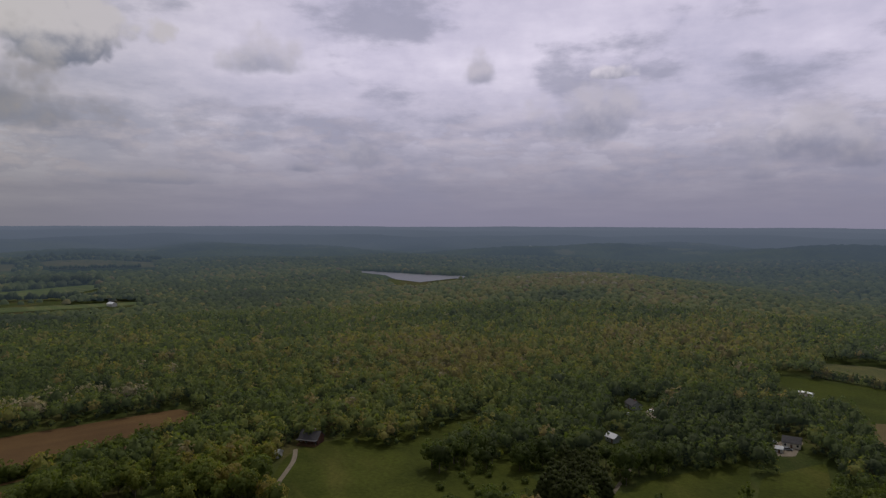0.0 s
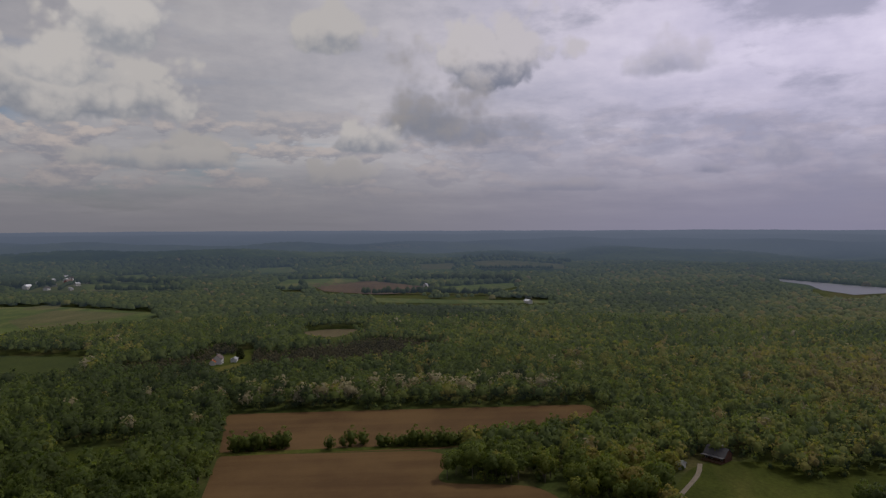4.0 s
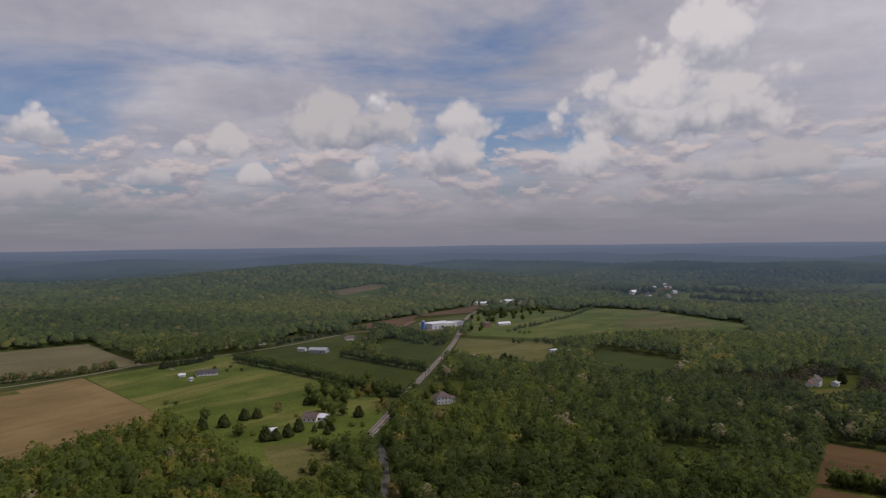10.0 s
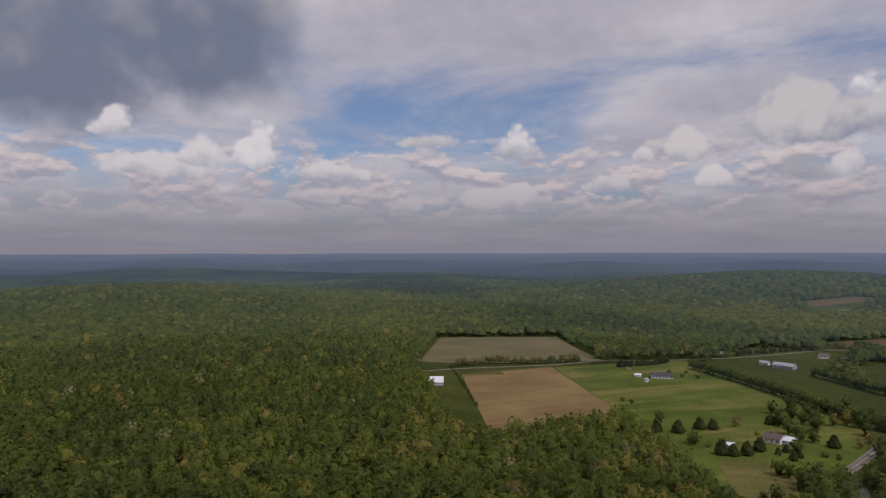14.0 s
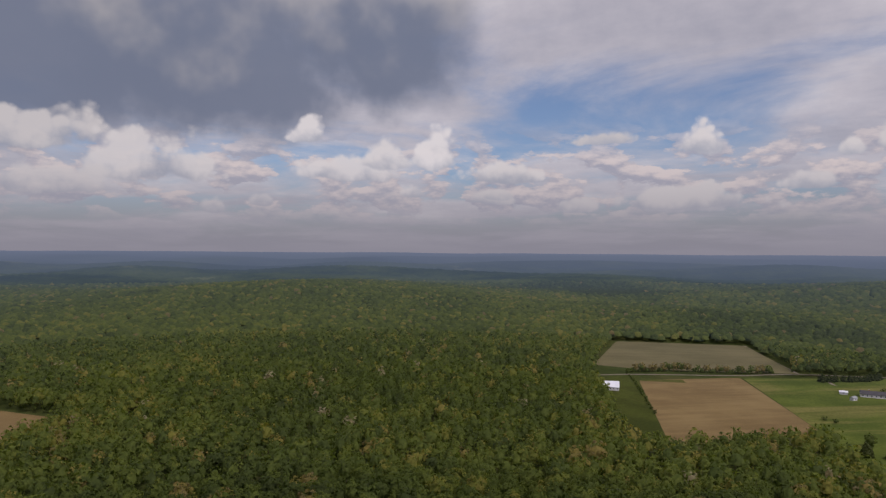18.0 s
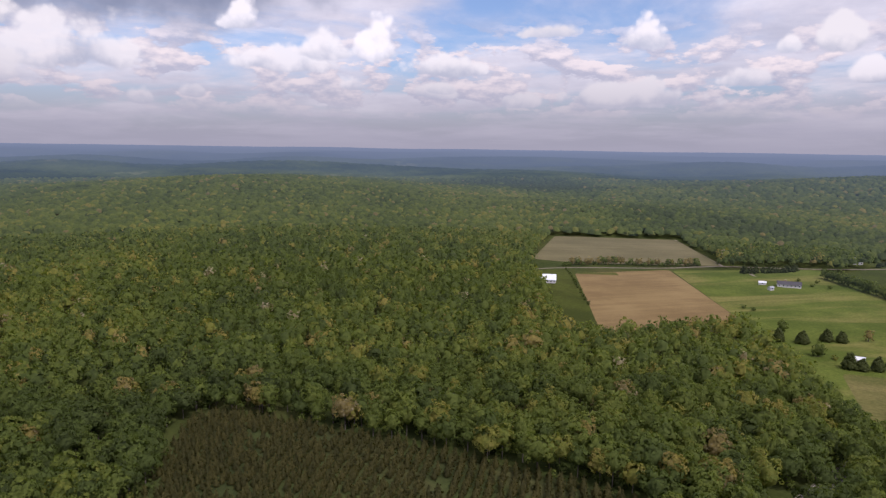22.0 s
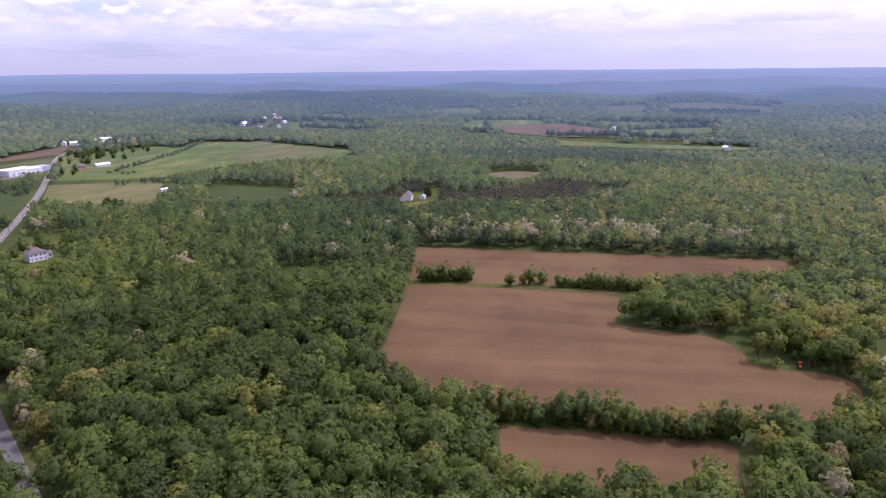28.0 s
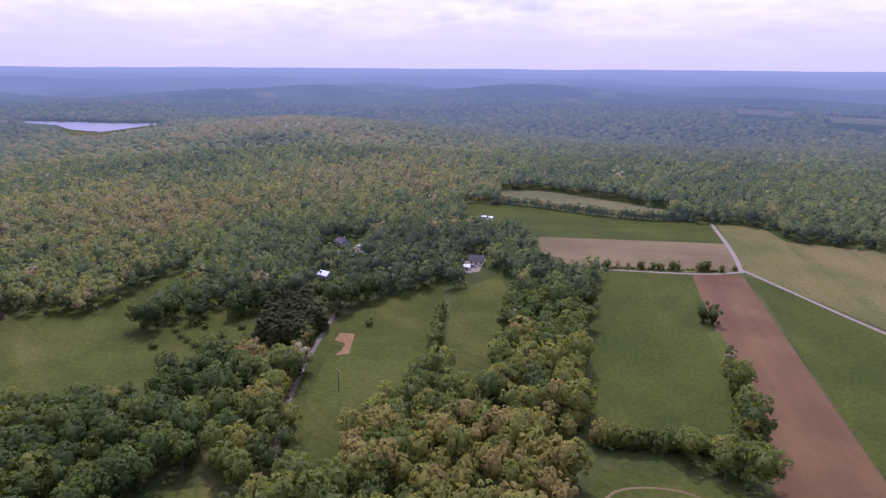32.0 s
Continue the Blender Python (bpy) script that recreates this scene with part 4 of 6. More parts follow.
def tree_tones(p):
    """Spring foliage: mostly mid green, some yellow-green, ochre and pale trees; more ochre on the eastern slope."""
    x, y = p[:, 0], p[:, 1]
    n = len(p)
    tone = 0.335 + 0.11 * waves(x, y, 48) + 0.12 * waves(x + 300, y, 130) + rng.normal(0.01, 0.13, n)
    warm = np.exp(-(((x + 640) / 300) ** 2 + ((y - 10) / 230) ** 2)) * 0.95 + 0.1 * np.exp(-(((x - 120) / 140) ** 2 + ((y + 260) / 90) ** 2)) + 0.85 * np.exp(-(((x + 150) / 60) ** 2 + ((y - 90) / 60) ** 2))
    tone += 0.30 * warm
    pick = rng.uniform(0, 1, n)
    ochre = pick < 0.030 + 0.20 * warm * (0.6 + 0.6 * waves(x, y, 40))
    tone[ochre] = rng.uniform(0.62, 0.82, ochre.sum())
    tone = np.minimum(tone, 0.80)
    # tone contrast fades with distance: haze put into the leaf colour
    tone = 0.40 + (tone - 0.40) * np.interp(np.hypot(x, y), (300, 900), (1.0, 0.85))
    pale = 0.005 + 0.5 * np.exp(-(((0.71 * (x + 372) + 0.70 * (y + 296)) / 20) ** 2)) * np.exp(-(((-0.70 * (x + 372) + 0.71 * (y + 296)) / 95) ** 2))
    for sx, sy, wide, dark in STANDS:
        tone -= dark * np.clip(1.6 - np.hypot(x - sx, y - sy) / wide, 0, 1)
    bare_tree = (pick > 0.95) & (pick < 0.962)
    tone[bare_tree] = rng.uniform(0.80, 0.90, bare_tree.sum())
    bloom = (pick > 1 - pale) & (x * x + y * y < 640000)
    tone[bloom] = rng.uniform(0.94, 1.0, bloom.sum())
    return np.clip(tone, 0.05, 1.0)


def dome_dirs(k):
    i = np.arange(k) + 0.5
    z = 1 - i / k * (1.75 if k > 4 else 1.1)
    a = i * 2.39996
    q = np.sqrt(np.clip(1 - z * z, 0, 1))
    return np.stack([q * np.cos(a), q * np.sin(a), z], -1)


OCTA = np.array([(1, 0, 0), (0, 1, 0), (-1, 0, 0), (0, -1, 0), (0, 0, 1), (0, 0, -1)], float)
OCTA_T = np.array([(0, 1, 4), (1, 2, 4), (2, 3, 4), (3, 0, 4), (1, 0, 5), (2, 1, 5), (3, 2, 5), (0, 3, 5)])


CONE = np.array([(0, 0, 1)] + [(math.cos(k * math.tau / 7), math.sin(k * math.tau / 7), 0) for k in range(7)])
CONE_T = np.array([(0, 1 + k, 1 + (k + 1) % 7) for k in range(7)])


def leafy(at, size, tone, sprays, spray, cores):
    """Loose leaf sprays over the lobes of each tree (trees by lobes), round a dense core of boughs."""
    n, clumps = size.shape
    which = rng.integers(0, clumps, (n, sprays))
    c = np.take_along_axis(at, which[:, :, None], 1)
    s = np.take_along_axis(size, which, 1)[..., None]
    out = c - at.mean(1, keepdims=True)
    d = rng.normal(0, 1, (n, sprays, 3)) + out / (np.linalg.norm(out, axis=-1, keepdims=True) + 0.1) * 0.8
    d[..., 2] += 0.4
    d /= np.linalg.norm(d, axis=-1, keepdims=True)
    c = (c + d * s * rng.uniform(0.78, 1.10, (n, sprays, 1)) * np.array([1, 1, 0.92])).reshape(-1, 3)
    m = (d + rng.normal(0, 0.36, d.shape)).reshape(-1, 3)
    m /= np.linalg.norm(m, axis=-1, keepdims=True)
    t1 = np.cross(m, rng.normal(0, 1, m.shape))
    t1 /= np.linalg.norm(t1, axis=-1, keepdims=True) + 1e-9
    t2 = np.cross(m, t1)
    r = (spray * (size.mean(1) / size.mean()))[:, None].repeat(sprays, 1).reshape(-1, 1, 1) * rng.uniform(0.65, 1.25, (len(c), 3, 1))
    a = np.arange(3)[None] * 2.0944 + rng.uniform(-0.35, 0.35, (len(c), 3))
    tri = c[:, None] + r * (np.cos(a)[..., None] * t1[:, None] + np.sin(a)[..., None] * t2[:, None])
    k = np.clip(np.take_along_axis(tone, which, 1).ravel() + rng.normal(0, 0.03, len(c)), 0, 1)
    whole = c - np.repeat(at.mean(1) - np.array([0, 0, 1.5]), sprays, 0)
    soft = d.reshape(-1, 3) * 0.45 + whole / np.linalg.norm(whole, axis=-1, keepdims=True) * 0.9 + m * 0.16 + np.array([0, 0, 0.2])
    soft /= np.linalg.norm(soft, axis=-1, keepdims=True)
    return merged([cores, (tri.reshape(-1, 3), np.arange(len(c) * 3).reshape(-1, 3), np.repeat(k, 3), np.repeat(soft, 3, 0))])


def crowns(p, tones, radius, top, clumps, sprays, spray=0.75, low=False):
    """Broadleaf crowns of many lobes, down to low boughs, for trees at the places p."""
    n = len(p)
    g = ground_height(p[:, 0], p[:, 1])
    dirs = dome_dirs(clumps)
    tall = np.stack([radius * 0.76, radius * 0.76, top * (0.40 if low else 0.27)], -1)
    mid = np.column_stack([p, g + top * (0.46 if low else 0.62)])
    at = mid[:, None, :] + (dirs[None] + rng.normal(0, 0.15, (n, clumps, 3))) * tall[:, None, :]
    size = radius[:, None] * (rng.uniform(0.22, 0.36, (n, clumps)) if clumps > 8 else rng.uniform(0.32, 0.48, (n, clumps)))
    tone = np.clip(tones[:, None] + rng.normal(0, 0.03, (n, clumps)), 0, 1)
    # core tone slightly lowered: shade inside the crown put into its colour
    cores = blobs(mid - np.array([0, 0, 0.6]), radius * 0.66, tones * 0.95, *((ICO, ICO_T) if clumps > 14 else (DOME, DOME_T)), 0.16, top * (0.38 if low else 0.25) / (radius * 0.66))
    return leafy(at, size, tone, sprays, spray, cores)


def evergreens(p, tones, radius, top, clumps, sprays, spray=0.5, round_top=0.75, cone=False):
    """Full conical crowns of dark boughs; round_top: 1 is a plain cone, less is blunter."""
    n = len(p)
    g = ground_height(p[:, 0], p[:, 1])
    f = (np.arange(clumps) + 0.4) / clumps
    f = 1 - np.sqrt(1 - f * 0.985)
    a = np.arange(clumps)[None] * 2.39996 + rng.uniform(0, 6.3, (n, 1))
    out = radius[:, None] * (1 - f[None]) ** round_top * rng.uniform(0.62, 0.82, (n, clumps))
    z = (g + top * 0.10)[:, None] + top[:, None] * 0.84 * f[None]
    at = np.stack([p[:, :1] + np.cos(a) * out, p[:, 1:] + np.sin(a) * out, z], -1)
    size = radius[:, None] * (0.46 - 0.26 * f[None]) * rng.uniform(0.85, 1.15, (n, clumps))
    tone = np.clip(tones[:, None] + rng.normal(0, 0.05, (n, clumps)), 0, 1)
    # cores are toned darker than the boughs, painting the shade within
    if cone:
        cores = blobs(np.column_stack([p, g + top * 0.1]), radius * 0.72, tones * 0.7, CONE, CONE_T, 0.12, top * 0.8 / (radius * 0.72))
    else:
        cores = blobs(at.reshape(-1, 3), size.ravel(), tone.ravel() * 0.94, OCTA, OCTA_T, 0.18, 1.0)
    return leafy(at, size, tone, sprays, spray, cores)


def trunk_posts(p, radius, top):
    n = len(p)
    g = ground_height(p[:, 0], p[:, 1])
    a = np.arange(3) * 2 * np.pi / 3
    ring = np.stack([np.cos(a), np.sin(a)], -1)
    lo = np.concatenate([p[:, None, :] + ring[None] * 0.28, np.repeat((g - 0.2)[:, None, None], 3, 1)], -1)
    hi = np.concatenate([p[:, None, :] + ring[None] * 0.14, np.repeat((g + top - radius)[:, None, None], 3, 1)], -1)
    v = np.concatenate([lo, hi], 1).reshape(-1, 3)
    t = np.array([(k, (k + 1) % 3, 3 + (k + 1) % 3) for k in range(3)] + [(k, 3 + (k + 1) % 3, 3 + k) for k in range(3)])
    return v, (t[None] + (np.arange(n) * 6)[:, None, None]).reshape(-1, 3)


def wood(name, p, clumps, sprays, label, mean=4.6, trunks=False, spray=0.75):
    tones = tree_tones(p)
    radius = np.clip(rng.lognormal(0, 0.26, len(p)), 0.6, 1.6) * mean
    top = 8.6 + 5.0 * (radius / mean) ** 0.8 + rng.uniform(-2.4, 2.4, len(p))
    v, t, k, m = crowns(p, tones, radius, top, clumps, sprays, spray)
    # far crowns merge into one canopy that faces the sky
    m = m + np.array([0, 0, 0.7 if spray > 1.2 else 0.35 if spray > 0.7 else 0.1])
    m /= np.linalg.norm(m, axis=-1, keepdims=True)
    if spray > 1.2:
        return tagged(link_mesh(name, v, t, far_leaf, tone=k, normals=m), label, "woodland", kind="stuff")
    # younger trees fill the gaps
    q = p + rng.normal(0, 2.6, p.shape)
    low = np.column_stack([q, ground_height(q[:, 0], q[:, 1]) + rng.uniform(1.2, 4.0, len(q))])
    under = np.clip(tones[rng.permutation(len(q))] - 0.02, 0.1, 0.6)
    # their inner lumps get a much lower tone: undergrowth shade painted as colour
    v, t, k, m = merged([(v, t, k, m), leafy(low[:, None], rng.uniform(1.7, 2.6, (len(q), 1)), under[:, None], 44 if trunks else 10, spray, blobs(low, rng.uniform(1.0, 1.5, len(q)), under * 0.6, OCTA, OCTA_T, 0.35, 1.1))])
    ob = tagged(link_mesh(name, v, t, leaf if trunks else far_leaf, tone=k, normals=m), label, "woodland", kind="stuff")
    if trunks:
        tv, tt = trunk_posts(p, radius, top)
        tagged(link_mesh("trunks", tv, tt, bark, parent=ob), kind="stuff")
    return ob


def take(p, margin=0.0, skip=True):
    ok = free(p[:, 0], p[:, 1], margin)
    if skip:
        for poly in (np.array(PLANTATION, float), BROWN_PINES):
            ok &= ~inside(poly, p[:, 0], p[:, 1])
    return p[ok]


near_p = take(scatter(140, 345, 7.7))
wood("near_woodland", near_p, 24, 520, "dense spring wood in mixed greens with ochre crowns", 4.35, True, 0.54)
wood("middle_woodland", take(scatter(345, 600, 7.5)), 14, 78, "mixed green spring wood round the fields", 4.15, False, 0.86)
wood("upper_woodland", take(scatter(600, 870, 7.0)), 8, 20, "mixed green spring wood covering the plateau", 4.0, False, 1.35)


def far_wood(name, p, size, label, mat=None):
    """Single lumps for trees; size: radius, height and squash, for all or tree by tree."""
    size = np.broadcast_to(np.asarray(size, float), (len(p), 3))
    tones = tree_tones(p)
    g = ground_height(p[:, 0], p[:, 1])
    radius = rng.uniform(0.75, 1.25, len(p)) * size[:, 0]
    c = np.column_stack([p, g + rng.uniform(0.7, 1.0, len(p)) * size[:, 1] - radius * size[:, 2]])
    v, t, k, m = blobs(c, radius, tones, DOME, DOME_T, 0.2, size[:, 2])
    m = m * 0.7 + np.array([0, 0, 0.3])
    m /= np.linalg.norm(m, axis=-1, keepdims=True)
    return tagged(link_mesh(name, v, t, mat or leaf, tone=k, normals=m), label, "woodland", kind="stuff")


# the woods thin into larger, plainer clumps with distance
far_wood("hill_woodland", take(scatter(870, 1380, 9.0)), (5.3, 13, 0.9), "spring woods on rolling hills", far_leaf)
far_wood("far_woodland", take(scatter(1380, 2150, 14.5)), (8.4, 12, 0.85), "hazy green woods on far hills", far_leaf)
far_wood("woodland_behind", np.concatenate([take(scatter(20, 140, 9.0, 0, 360)), take(scatter(140, 1300, 22.0, 262, 388))]), (8.5, 13, 0.9), "green wood behind the viewpoint")


def far_row(label, points, gap, size, tone):
    """A hedge or a belt of trees a kilometre off."""
    p = smooth_line(points, gap)
    p = p + rng.normal(0, 0.3 * gap, p.shape)
    radius = rng.uniform(0.7, 1.2, len(p)) * size
    c = np.column_stack([p, ground_height(p[:, 0], p[:, 1]) + radius * 0.9])
    v, t, k, m = blobs(c, radius, np.clip(tone + rng.normal(0, 0.05, len(p)), 0, 1), DOME, DOME_T, 0.25, 1.25)
    tagged(link_mesh("tree_belt", v, t, far_leaf, tone=k, normals=m), label, "hedge", kind="stuff")


for label, points, size, tone in (
        ("dark belt of trees below the brown field", [(-930, -805), (-940, -790), (-1000, -700), (-1035, -600), (-1045, -505)], 6.5, 0.10),
        ("dark belt of trees above the brown field", [(-1200, -910), (-1240, -800), (-1290, -690)], 8.0, 0.10), ("dark conifers beside the village", [(-560, -1470), (-620, -1440), (-680, -1410)], 8.0, 0.05),
        ("belt of trees along the ridge field", [(-1720, -1100), (-1870, -1010), (-1910, -830)], 8.0, 0.12), ("tree row below the ridge field", [(-1590, -960), (-1640, -880), (-1700, -800)], 5.0, 0.12),
        ("dark trees between the village houses", [(-625, -1380), (-680, -1455), (-722, -1520), (-765, -1565)], 3.8, 0.1), ("trees in the village gardens", [(-655, -1335), (-705, -1410), (-750, -1460), (-785, -1520)], 3.4, 0.16),
        ("hedge below the village field", [(-690, -1270), (-760, -1170), (-830, -1150)], 6.0, 0.18), ("woods edge behind the village field", [(-740, -1430), (-810, -1400), (-860, -1260)], 7.0, 0.12),
        ("hedge beside the far pasture", [(-890, -990), (-920, -950), (-1010, -1050)], 5.0, 0.2)):
    far_row(label, points, 0.9 * size, size, tone)

# plantation in rows
along, across = np.meshgrid(np.arange(0, 95) * 2.7, np.arange(-58, 58) * 4.1, indexing="ij")
p = np.stack([100 + along.ravel() * 0.469 + across.ravel() * 0.883, -60 - along.ravel() * 0.883 + across.ravel() * 0.469], -1) + rng.normal(0, 0.3, (along.size, 2))
p = p[inside(np.array(PLANTATION, float), p[:, 0], p[:, 1]) & (waves(p[:, 0], p[:, 1], 9) < 0.62 + 0.25 * waves(p[:, 0], p[:, 1], 40)) & (rng.uniform(0, 1, len(p)) > 0.05)]
for line, reach in WAYS:
    p = p[~near_way(line, p[:, 0], p[:, 1], reach + 3)]
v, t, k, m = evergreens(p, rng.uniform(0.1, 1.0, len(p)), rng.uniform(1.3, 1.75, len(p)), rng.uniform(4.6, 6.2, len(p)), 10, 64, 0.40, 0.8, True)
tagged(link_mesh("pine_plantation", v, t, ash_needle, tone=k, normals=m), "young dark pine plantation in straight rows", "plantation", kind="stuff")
p = take(scatter(380, 760, 6.0), 0, False)
p = p[inside(BROWN_PINES, p[:, 0], p[:, 1])]
v, t, k, m = evergreens(p, rng.uniform(0.0, 0.8, len(p)), rng.uniform(2.6, 3.6, len(p)), rng.uniform(9, 13, len(p)), 5, 26, 0.9, 0.6)
tagged(link_mesh("brown_pines", v, t, hazy_copy(brown_needle), tone=k, normals=m), "brownish dark pine stand beside a house", "woodland", kind="stuff")

# ---- single trees, shrubs and hedgerows ----


def part(name, bm, mat, parent, label=""):
    """One mesh object under a thing or under a part."""
    me = bpy.data.meshes.new(name)
    bm.to_mesh(me)
    bm.free()
    me.materials.append(mat)
    ob = new(name, me)
    ob.parent = parent
    if label:
        ob["label"] = label
    return ob


def tapered(bm, a, b, ra, rb, sides=6):
    a, b = Vector(a), Vector(b)
    turn = (b - a).to_track_quat("Z", "Y").to_matrix()
    rings = []
    for at, r in ((a, ra), (b, rb)):
        rings.append([bm.verts.new(at + turn @ Vector((r * math.cos(k * math.tau / sides), r * math.sin(k * math.tau / sides), 0))) for k in range(sides)])
    for k in range(sides):
        bm.faces.new((rings[0][k], rings[0][(k + 1) % sides], rings[1][(k + 1) % sides], rings[1][k]))
    bm.faces.new(rings[1])


PROTO = {}


def make_tree(kind, tone, height=11.5, spread=4.1, clumps=16, sprays=620):
    root = new("tree")
    bm = bmesh.new()
    tapered(bm, (0, 0, -0.3), (0.1, 0, height * 0.35), 0.32, 0.22)
    tapered(bm, (0.1, 0, height * 0.35), (0, 0.1, height * 0.75), 0.22, 0.07)
    for k in range(5):
        a = k * 1.26 + 0.3
        tapered(bm, (0.05, 0, height * (0.28 + 0.06 * k)), (spread * 0.6 * math.cos(a), spread * 0.6 * math.sin(a), height * (0.5 + 0.06 * k)), 0.12, 0.04, 5)
    part("trunk", bm, bark, root, "grey-brown trunk with limbs")
    one = np.zeros((1, 2))
    v, t, k, m = crowns(one, np.array([tone]), np.array([spread]), np.array([height]), clumps, sprays, 0.5, True)
    v[:, 2] -= float(ground_height(0, 0))
    link_mesh("crown", v, t, leaf, root, k, normals=m)
    PROTO[kind] = [root, True]


def make_conifer(kind, tone, height=11.0, spread=3.0, blunt=0.8):
    root = new("conifer")
    bm = bmesh.new()
    tapered(bm, (0, 0, -0.3), (0, 0, height * 0.9), 0.22, 0.03)
    part("trunk", bm, bark, root)
    v, t, k, m = evergreens(np.zeros((1, 2)), np.array([tone]), np.array([spread]), np.array([height]), 34, 620, 0.5, blunt)
    v[:, 2] -= float(ground_height(0, 0))
    link_mesh("needles", v, t, needle, root, k, normals=m)
    PROTO[kind] = [root, True]


def make_bush(kind, tone, height=3.0, spread=1.9):
    root = new("shrub")
    bm = bmesh.new()
    for k in range(4):
        tapered(bm, (0.1 * k - 0.15, 0, -0.1), (0.8 * math.cos(k * 1.6), 0.8 * math.sin(k * 1.6), height * 0.6), 0.06, 0.02, 4)
    part("stems", bm, bark, root)
    v, t, k, m = crowns(np.zeros((1, 2)), np.array([tone]), np.array([spread]), np.array([height]), 9, 130, 0.40, True)
    v[:, 2] = np.maximum(v[:, 2] - float(ground_height(0, 0)), 0.05)
    link_mesh("foliage", v, t, leaf, root, k, normals=m)
    PROTO[kind] = [root, True]


make_tree("green", 0.33)
make_tree("deep", 0.24, 12.5, 4.0)
make_tree("fresh", 0.55, 11.5, 3.5)
make_tree("olive", 0.42, 12.0, 4.0)
make_tree("ochre", 0.76, 11.5, 3.9)
make_tree("pale", 0.95, 10.5, 3.6)
make_tree("brown", 0.86, 10.5, 3.3, 12, 300)
make_conifer("spruce", 0.45, 11.0, 4.4, 0.8)
make_conifer("pine", 0.15, 14.0, 4.4, 0.5)
make_bush("shrub", 0.36)
make_bush("dark_shrub", 0.12)
make_bush("pale_shrub", 0.6)
LABELS = {"green": "mid-green broadleaf tree with a rounded crown", "deep": "dark green broadleaf tree with a dense crown", "fresh": "fresh yellow-green spring tree",
          "olive": "olive green broadleaf tree", "ochre": "ochre budding tree with a loose crown", "pale": "pale grey-white blossoming tree", "brown": "bare brownish tree just budding",
          "spruce": "dark green pointed spruce on a lawn", "pine": "tall blackish green conifer", "shrub": "small round green shrub", "dark_shrub": "small dark evergreen shrub", "pale_shrub": "pale green round shrub"}


def plant(kind, x, y, size=1.0, group="", label=""):
    root, fresh = PROTO[kind]
    z = float(ground_height(x, y))
    s = size * random.uniform(0.9, 1.1)
    m = pose(x, y, z, 0, 0, random.uniform(0, 360)) @ Matrix.Diagonal((s * random.uniform(0.92, 1.08), s, s * random.uniform(0.92, 1.1), 1))
    if fresh:
        root.matrix_basis = m
        PROTO[kind][1] = False
        ob = root
    else:
        ob = copy_thing(root, Matrix.LocRotScale(m.translation, m.to_quaternion(), None))
        ob.scale = m.to_scale()
    cat = "shrub" if "shrub" in kind else "tree"
    tagged(ob, label or LABELS[kind], cat, group)
    return ob


KIND_TONE = {"green": 0.33, "deep": 0.24, "olive": 0.42, "fresh": 0.55, "ochre": 0.76, "brown": 0.86, "shrub": 0.36, "pine": 0.10, "spruce": 0.12}


def hedge(points, gap, kinds, size, group, wobble=1.0):
    if math.hypot(*points[0]) > 560 and kinds[0] != "dark_shrub":  # far off, a hedgerow reads as one leafy band
        p = smooth_line(points, gap) + rng.uniform(-wobble, wobble, (len(smooth_line(points, gap)), 2))
        tones = np.array([KIND_TONE[random.choice(kinds)] for _ in p])
        dark = kinds[0] == "pine"
        tall = size * rng.uniform(8.5, 12.5, len(p))
        low = np.array([k == 0.36 for k in tones]) * 0.6
        args = (p, tones, size * rng.uniform(3.2, 4.4, len(p)), tall * (1 - low))
        v, t, k, m = evergreens(*args, 12, 120, 0.6) if dark else crowns(*args, 14, 130, 0.75, True)
        tagged(link_mesh("hedgerow", v, t, hazy_copy(needle) if dark else far_leaf, tone=k, normals=m), "dark row of conifers beside a lane" if dark else "green leafy hedgerow between fields", "hedge", kind="stuff")
        return
    for x, y in smooth_line(points, gap):
        plant(random.choice(kinds), x + random.uniform(-wobble, wobble), y + random.uniform(-wobble, wobble), size * random.uniform(0.75, 1.2), group)


for line, label in (([(-226, -300), (-306, -209), (-345, -175)], "rough grass strip between two brown fields"), ([(-150, -155), (-203, -92)], "rough grass strip under a tree row"),
                    ([(-327, 252), (-292, 315)], "rough grass strip below a hedge"), ([(-222, 236), (-197, 219), (-137, 171)], "weedy strip beside the ploughed strip")):
    tagged(ribbon("grass_strip", smooth_line(line), 3.0, -3.0, 0.10, rough_grass), label, "grass", kind="structure")
GREENS = ["green", "deep", "olive", "green", "fresh"]
hedge([(109, -720), (66, -673), (19, -612), (-16, -562), (-43, -528)], 3.6, ["green", "deep", "olive", "green"], 1.0, "hedgerow across the fields")
hedge([(2, -734), (-40, -677), (-76, -631)], 3.8, ["green", "deep", "olive"], 0.98, "hedgerow beside the green field")
hedge([(-34, -841), (-57, -870), (-92, -871), (-118, -825), (-118, -795)], 10.0, GREENS, 0.7, "thicket by the roadside field")
hedge([(327, -614), (291, -654), (243, -686), (225, -709)], 4.0, ["brown", "olive", "shrub", "green", "shrub"], 0.85, "hedge along the lane")
hedge([(-235, -296), (-253, -278)], 3.2, ["green", "olive"], 0.8, "row of trees between brown fields")
hedge([(-267, -256), (-282, -246)], 6.0, ["green", "olive"], 0.75, "row of trees between brown fields")
hedge([(-285, -236), (-306, -209), (-331, -186), (-361, -169), (-390, -150)], 3.7, ["green", "olive", "olive", "green"], 0.78, "row of trees between brown fields")
hedge([(-327, 254), (-314, 276), (-303, 297), (-293, 314)], 2.0, ["brown", "shrub", "olive", "shrub", "shrub"], 0.55, "hedge below the stubble field")
